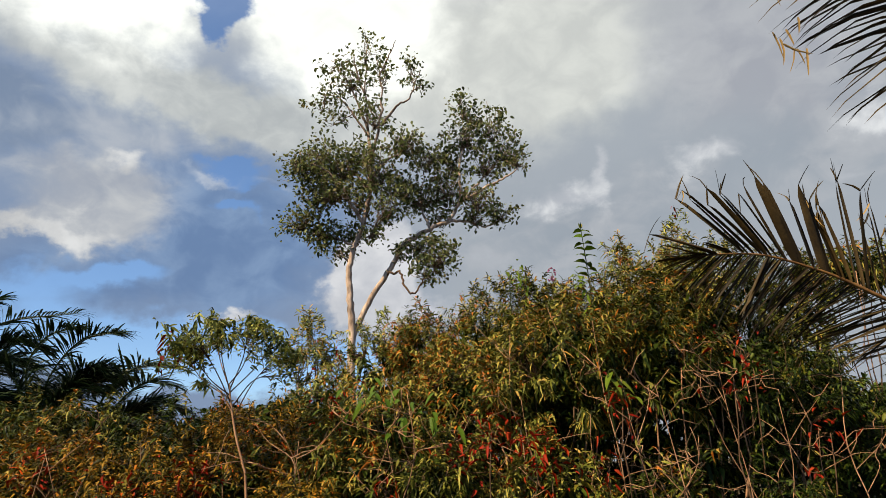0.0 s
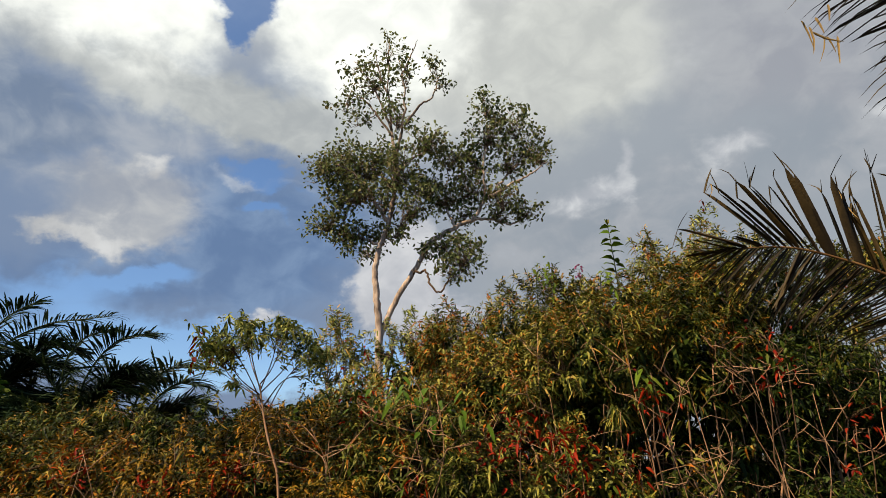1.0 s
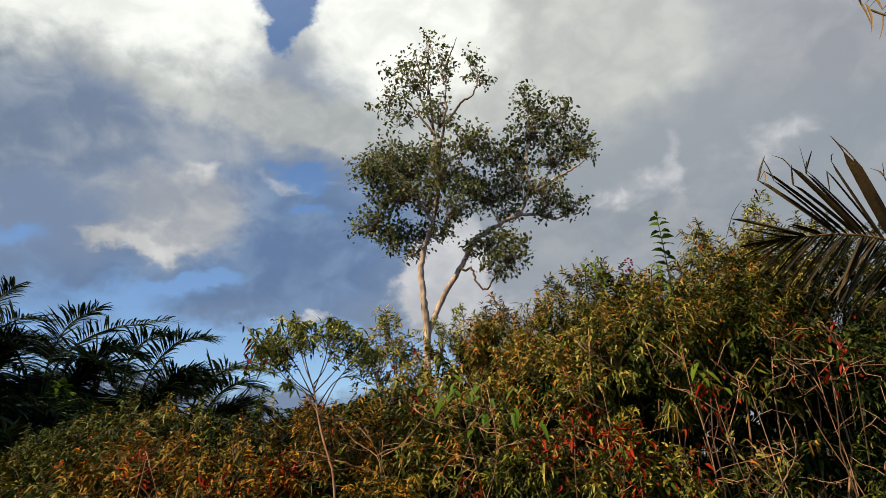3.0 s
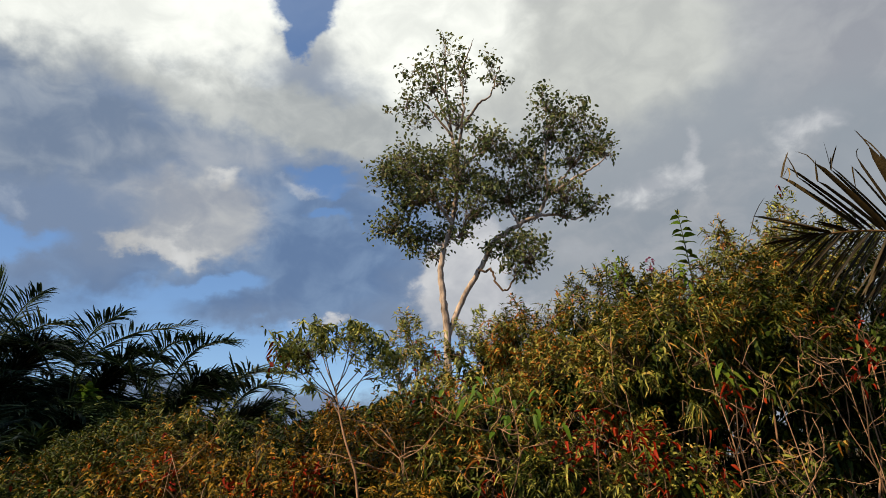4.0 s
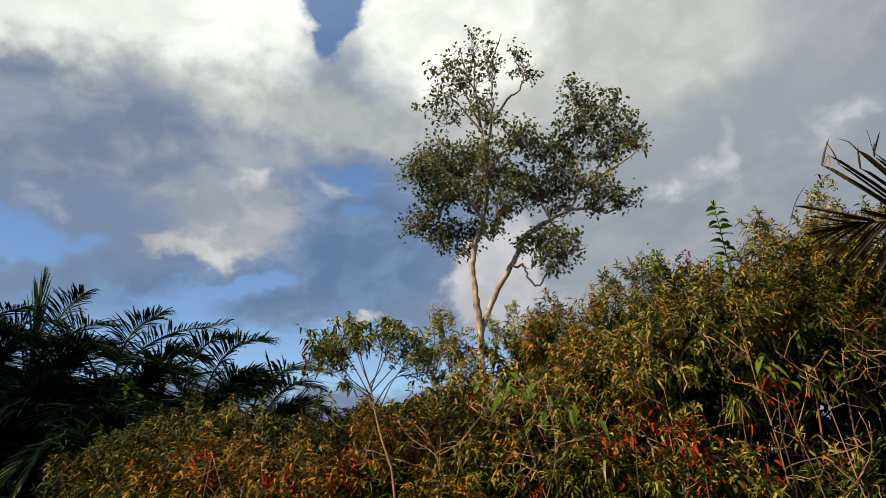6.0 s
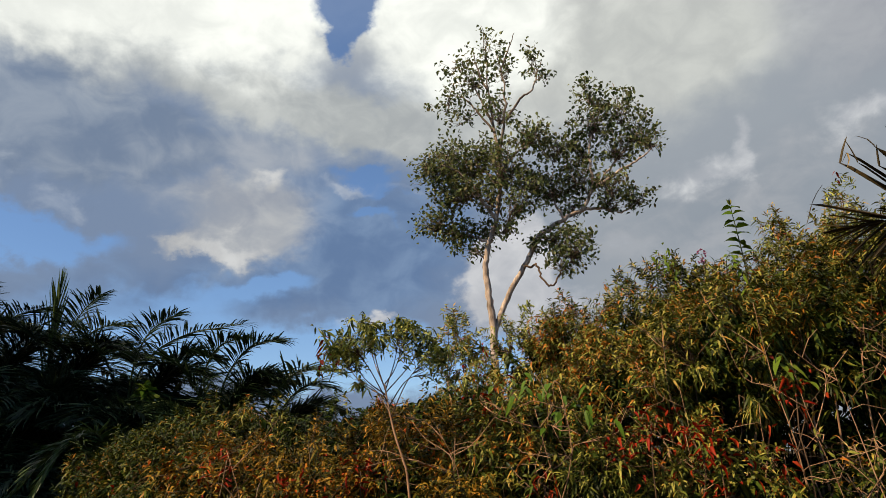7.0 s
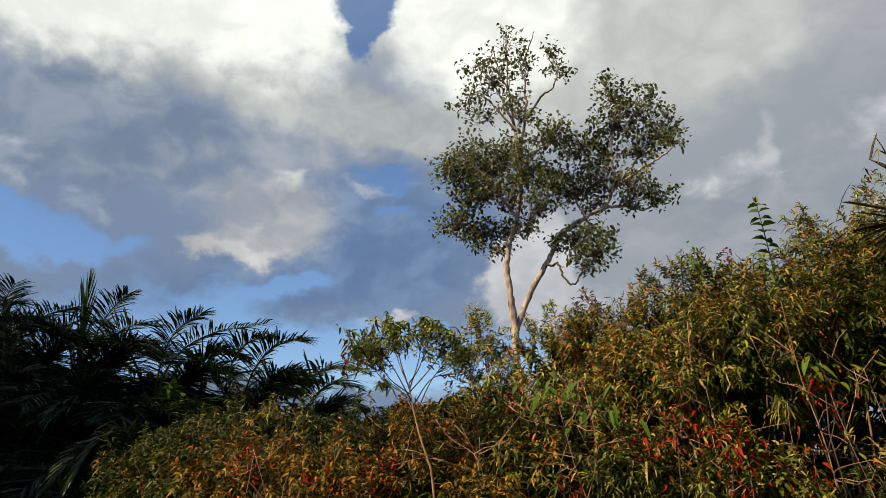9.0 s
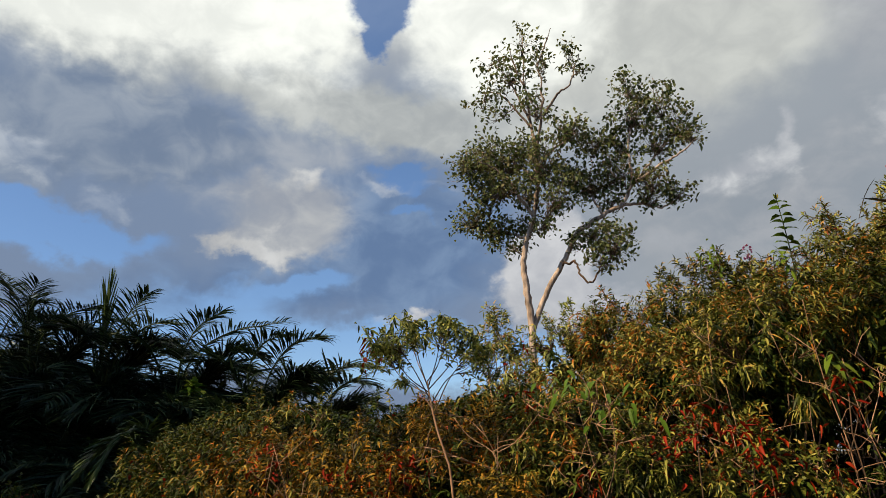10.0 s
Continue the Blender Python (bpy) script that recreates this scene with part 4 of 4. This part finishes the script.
def build_right_palm():
    rng = np.random.default_rng(51)
    root = thing("palm", (5.3, 5.5, 0), "drying brown palm with ragged old fronds", "palm")
    part("trunk", *tubes([(crooked(rng, (5.3, 5.5, -0.05), (5.3, 5.5, 1.7), 6, 0.01), 0.17, 0.13)], 10), PALMBARK, root)

    def leaflet(under, base, way, length, width, droop, curl, mat=DRY, name="leaflet", blunt=False):
        shape = dict(widths=(0.6, 1.0, 1.0, 0.75) if blunt else (0.55, 1.0, 0.9, 0.55), steps=(0.0, 0.12, 0.5, 0.86, 1.0))
        v, f = blades(rng, np.array([base]), np.array([way], float), length, width, droop, curl, 0.6, **shape)
        part(name, v, f, mat, under)
        return v[-1]

    # the low frond: broad torn leaflets stand above its rib, narrow ones hang below
    low = spline([(5.3, 5.5, 1.65), (4.4, 5.5, 2.40), (3.65, 5.5, 2.81), (3.37, 5.5, 2.97), (3.11, 5.5, 3.09), (2.71, 5.5, 3.22), (2.30, 5.5, 3.24), (1.98, 5.5, 3.20)], 8)
    rib = part("dry_frond", *tubes([(low, 0.022, 0.004)], 6), RACHIS, root)
    order = np.argsort(low[:, 0])

    def at(x):
        return np.array([x, 5.5, np.interp(x, low[order, 0], low[order, 2])])

    for i in range(40):
        x = 2.30 + 1.9 * (i + rng.uniform(-0.2, 0.2)) / 40
        across = float(np.interp(x, (2.3, 2.45, 2.6, 2.75, 2.9, 3.05, 3.25, 3.5, 3.8), (-0.62, -0.58, -0.55, -0.46, -0.36, -0.22, -0.13, -0.05, 0.02)))
        rise = float(np.interp(x, (2.3, 2.45, 2.6, 2.75, 2.9, 3.05, 3.25, 3.5, 3.8), (0.22, 0.44, 0.60, 0.70, 0.80, 0.84, 0.88, 0.98, 0.90)))
        if rng.random() < 0.12:
            continue
        way = np.array([across + rng.normal(0, 0.035), rng.normal(-0.02, 0.06), rise])
        size = float(np.linalg.norm(way)) * rng.uniform(0.72, 1.05)
        tip = leaflet(rib, at(x), way, size, rng.uniform(0.050, 0.078) * (1.0 if x < 3.4 else 0.6), 0.03, rng.normal(0, 0.03), blunt=True)
        for j in range(rng.integers(1, 3)):
            fall = rng.random() < 0.35
            d = np.array([rng.normal(-0.1, 0.35), rng.normal(0, 0.2), -1.0 if fall else 1.0])
            leaflet(rib, tip - unit(way) * 0.02, d, rng.uniform(0.10, 0.30), rng.uniform(0.010, 0.020), rng.uniform(-0.1, 0.2), rng.normal(0, 0.3), STRAW if fall and rng.random() < 0.5 else DRY, "torn_strip")
    for i in range(108):
        x = 2.02 + 2.3 * (i + rng.uniform(-0.3, 0.3)) / 108
        a = float(np.interp(x, (2.0, 2.2, 2.45, 2.9, 3.3, 3.7, 4.2), (172, 205, 224, 228, 212, 196, 190))) + rng.normal(0, 4)
        size = float(np.interp(x, (2.0, 2.3, 2.7, 3.2, 3.7, 4.2), (0.22, 0.50, 0.70, 0.76, 0.95, 1.0))) * rng.uniform(0.85, 1.08)
        leaflet(rib, at(x), (math.cos(radians(a)), rng.normal(-0.04, 0.05), math.sin(radians(a))), size, rng.uniform(0.024, 0.036), rng.uniform(0.0, 0.16), rng.normal(0, 0.03))
    for i in range(9):
        a = radians(rng.uniform(150, 182))
        leaflet(rib, at(rng.uniform(2.0, 2.45)), (math.cos(a), rng.normal(0, 0.05), math.sin(a)), rng.uniform(0.18, 0.42), 0.035, 0.10, rng.normal(0, 0.03))

    # the high frond: its rib rises out of view, its leaflets hang over
    tall = spline([(5.3, 5.5, 1.7), (4.4, 4.8, 3.2), (3.98, 4.45, 4.0), (3.84, 4.4, 4.55), (3.68, 4.4, 5.0), (3.42, 4.4, 5.4)], 8)
    high = part("dry_frond", *tubes([(tall, 0.030, 0.006)], 6), RACHIS, root)
    for i in range(34):
        u = 0.50 + 0.48 * (i + rng.uniform(-0.3, 0.3)) / 34
        p = u * (len(tall) - 1)
        k = min(int(p), len(tall) - 2)
        base = tall[k] + (tall[k + 1] - tall[k]) * (p - k)
        tip = leaflet(high, base, (-0.92, rng.normal(0, 0.08), -0.10 + rng.normal(0, 0.07)), rng.uniform(0.84, 1.12), rng.uniform(0.030, 0.046), rng.uniform(0.22, 0.55), rng.normal(0, 0.04))
        if i > 17 and rng.random() < 0.5:
            leaflet(high, tip + np.array([0.04, 0, 0.02]), (rng.normal(0.1, 0.35), 0, -1.0), rng.uniform(0.10, 0.26), 0.018, 0.0, rng.normal(0, 0.35), STRAW, "torn_strip")
    for i in range(20):
        u = 0.55 + 0.42 * (i + 0.5) / 20
        base = tall[int(u * (len(tall) - 1))]
        leaflet(high, base, (0.9, rng.normal(0, 0.1), 0.25), rng.uniform(0.6, 0.9), 0.03, 0.3, 0.0)


build_right_palm()


# ---------------------------------------------------------------- growth behind
shrub(-6.9, 9.4, 2.95, 0.3, 0.3, BROAD, 40, 601, "fresh green bush standing among the palms", low=0.3, length=0.2, width=0.08, red=0)
shrub(-7.3, 6.6, 1.62, 0.55, 0.5, GREEN, 90, 602, GR, low=0.3)


def far_or_shade_tree(x, y, h, r, seed, clumps=9, label="dark green broad-crowned tree beyond the scrub"):
    rng = np.random.default_rng(seed)
    root = thing("far_or_shade_tree", (x, y, 0), label, "tree", "trees beyond")
    part("trunk", *tubes([(crooked(rng, (x, y, -0.05), (x, y, h * 0.7), 6, 0.05), r * 0.07, r * 0.03)], 8), LIMB, root)
    v0, f0, at = [], [], 0
    for k in range(clumps):
        c = np.array([x, y, h * 0.62]) + rng.normal(0, 0.42, 3) * np.array([r, r, h * 0.22])
        part("limb", *tubes([(crooked(rng, (x, y, h * 0.35), c, 4, 0.08), r * 0.025, r * 0.01)], 5), LIMB, root)
        tips, axes = dome(rng, 60, c, (r * 0.5, r * 0.5, h * 0.2), -0.6)
        tips[:, 2] = np.minimum(tips[:, 2], h)
        v, f = sprigs(rng, tips, axes, 7, 0.42, 0.20)
        v0.append(v)
        f0.extend([tuple(i + at for i in g) for g in f])
        at += len(v)
    part("crown", np.concatenate(v0), f0, GREEN, root, kind="stuff")


for i, (x, y, h, r) in enumerate(((-9.6, 27.0, 4.6, 2.6), (-6.2, 29.0, 4.7, 2.6), (-13.5, 28.0, 4.8, 2.8), (-17.5, 27.0, 4.6, 2.8), (12.5, 26.0, 4.4, 2.8), (17.0, 26.0, 4.6, 3.0), (-22.0, 27.0, 4.8, 3.0))):
    far_or_shade_tree(x, y, h, r, 700 + i)
# bushes added to block light between the fronds and keep the gaps dark
for i, (x, y, h) in enumerate(((-12.6, 11.6, 3.7), (-11.2, 11.4, 3.7), (-9.9, 11.4, 3.6), (-8.6, 11.4, 3.4), (-7.4, 11.2, 3.1), (-7.9, 9.2, 2.2), (-9.4, 9.2, 2.3), (-10.9, 9.4, 2.4))):
    shrub(x, y, h, 0.95, 0.6, GREEN, 75, 610 + i, "added dense dark green bush that blocks light behind the palms", low=0.1, length=0.24, width=0.07, red=0, stems=5)
# an added broad tree, out of view, set to shade the foot of the palm clump
far_or_shade_tree(-12.4, 4.6, 11.4, 2.3, 720, 22, "added tree out of view that shades the palm clump")
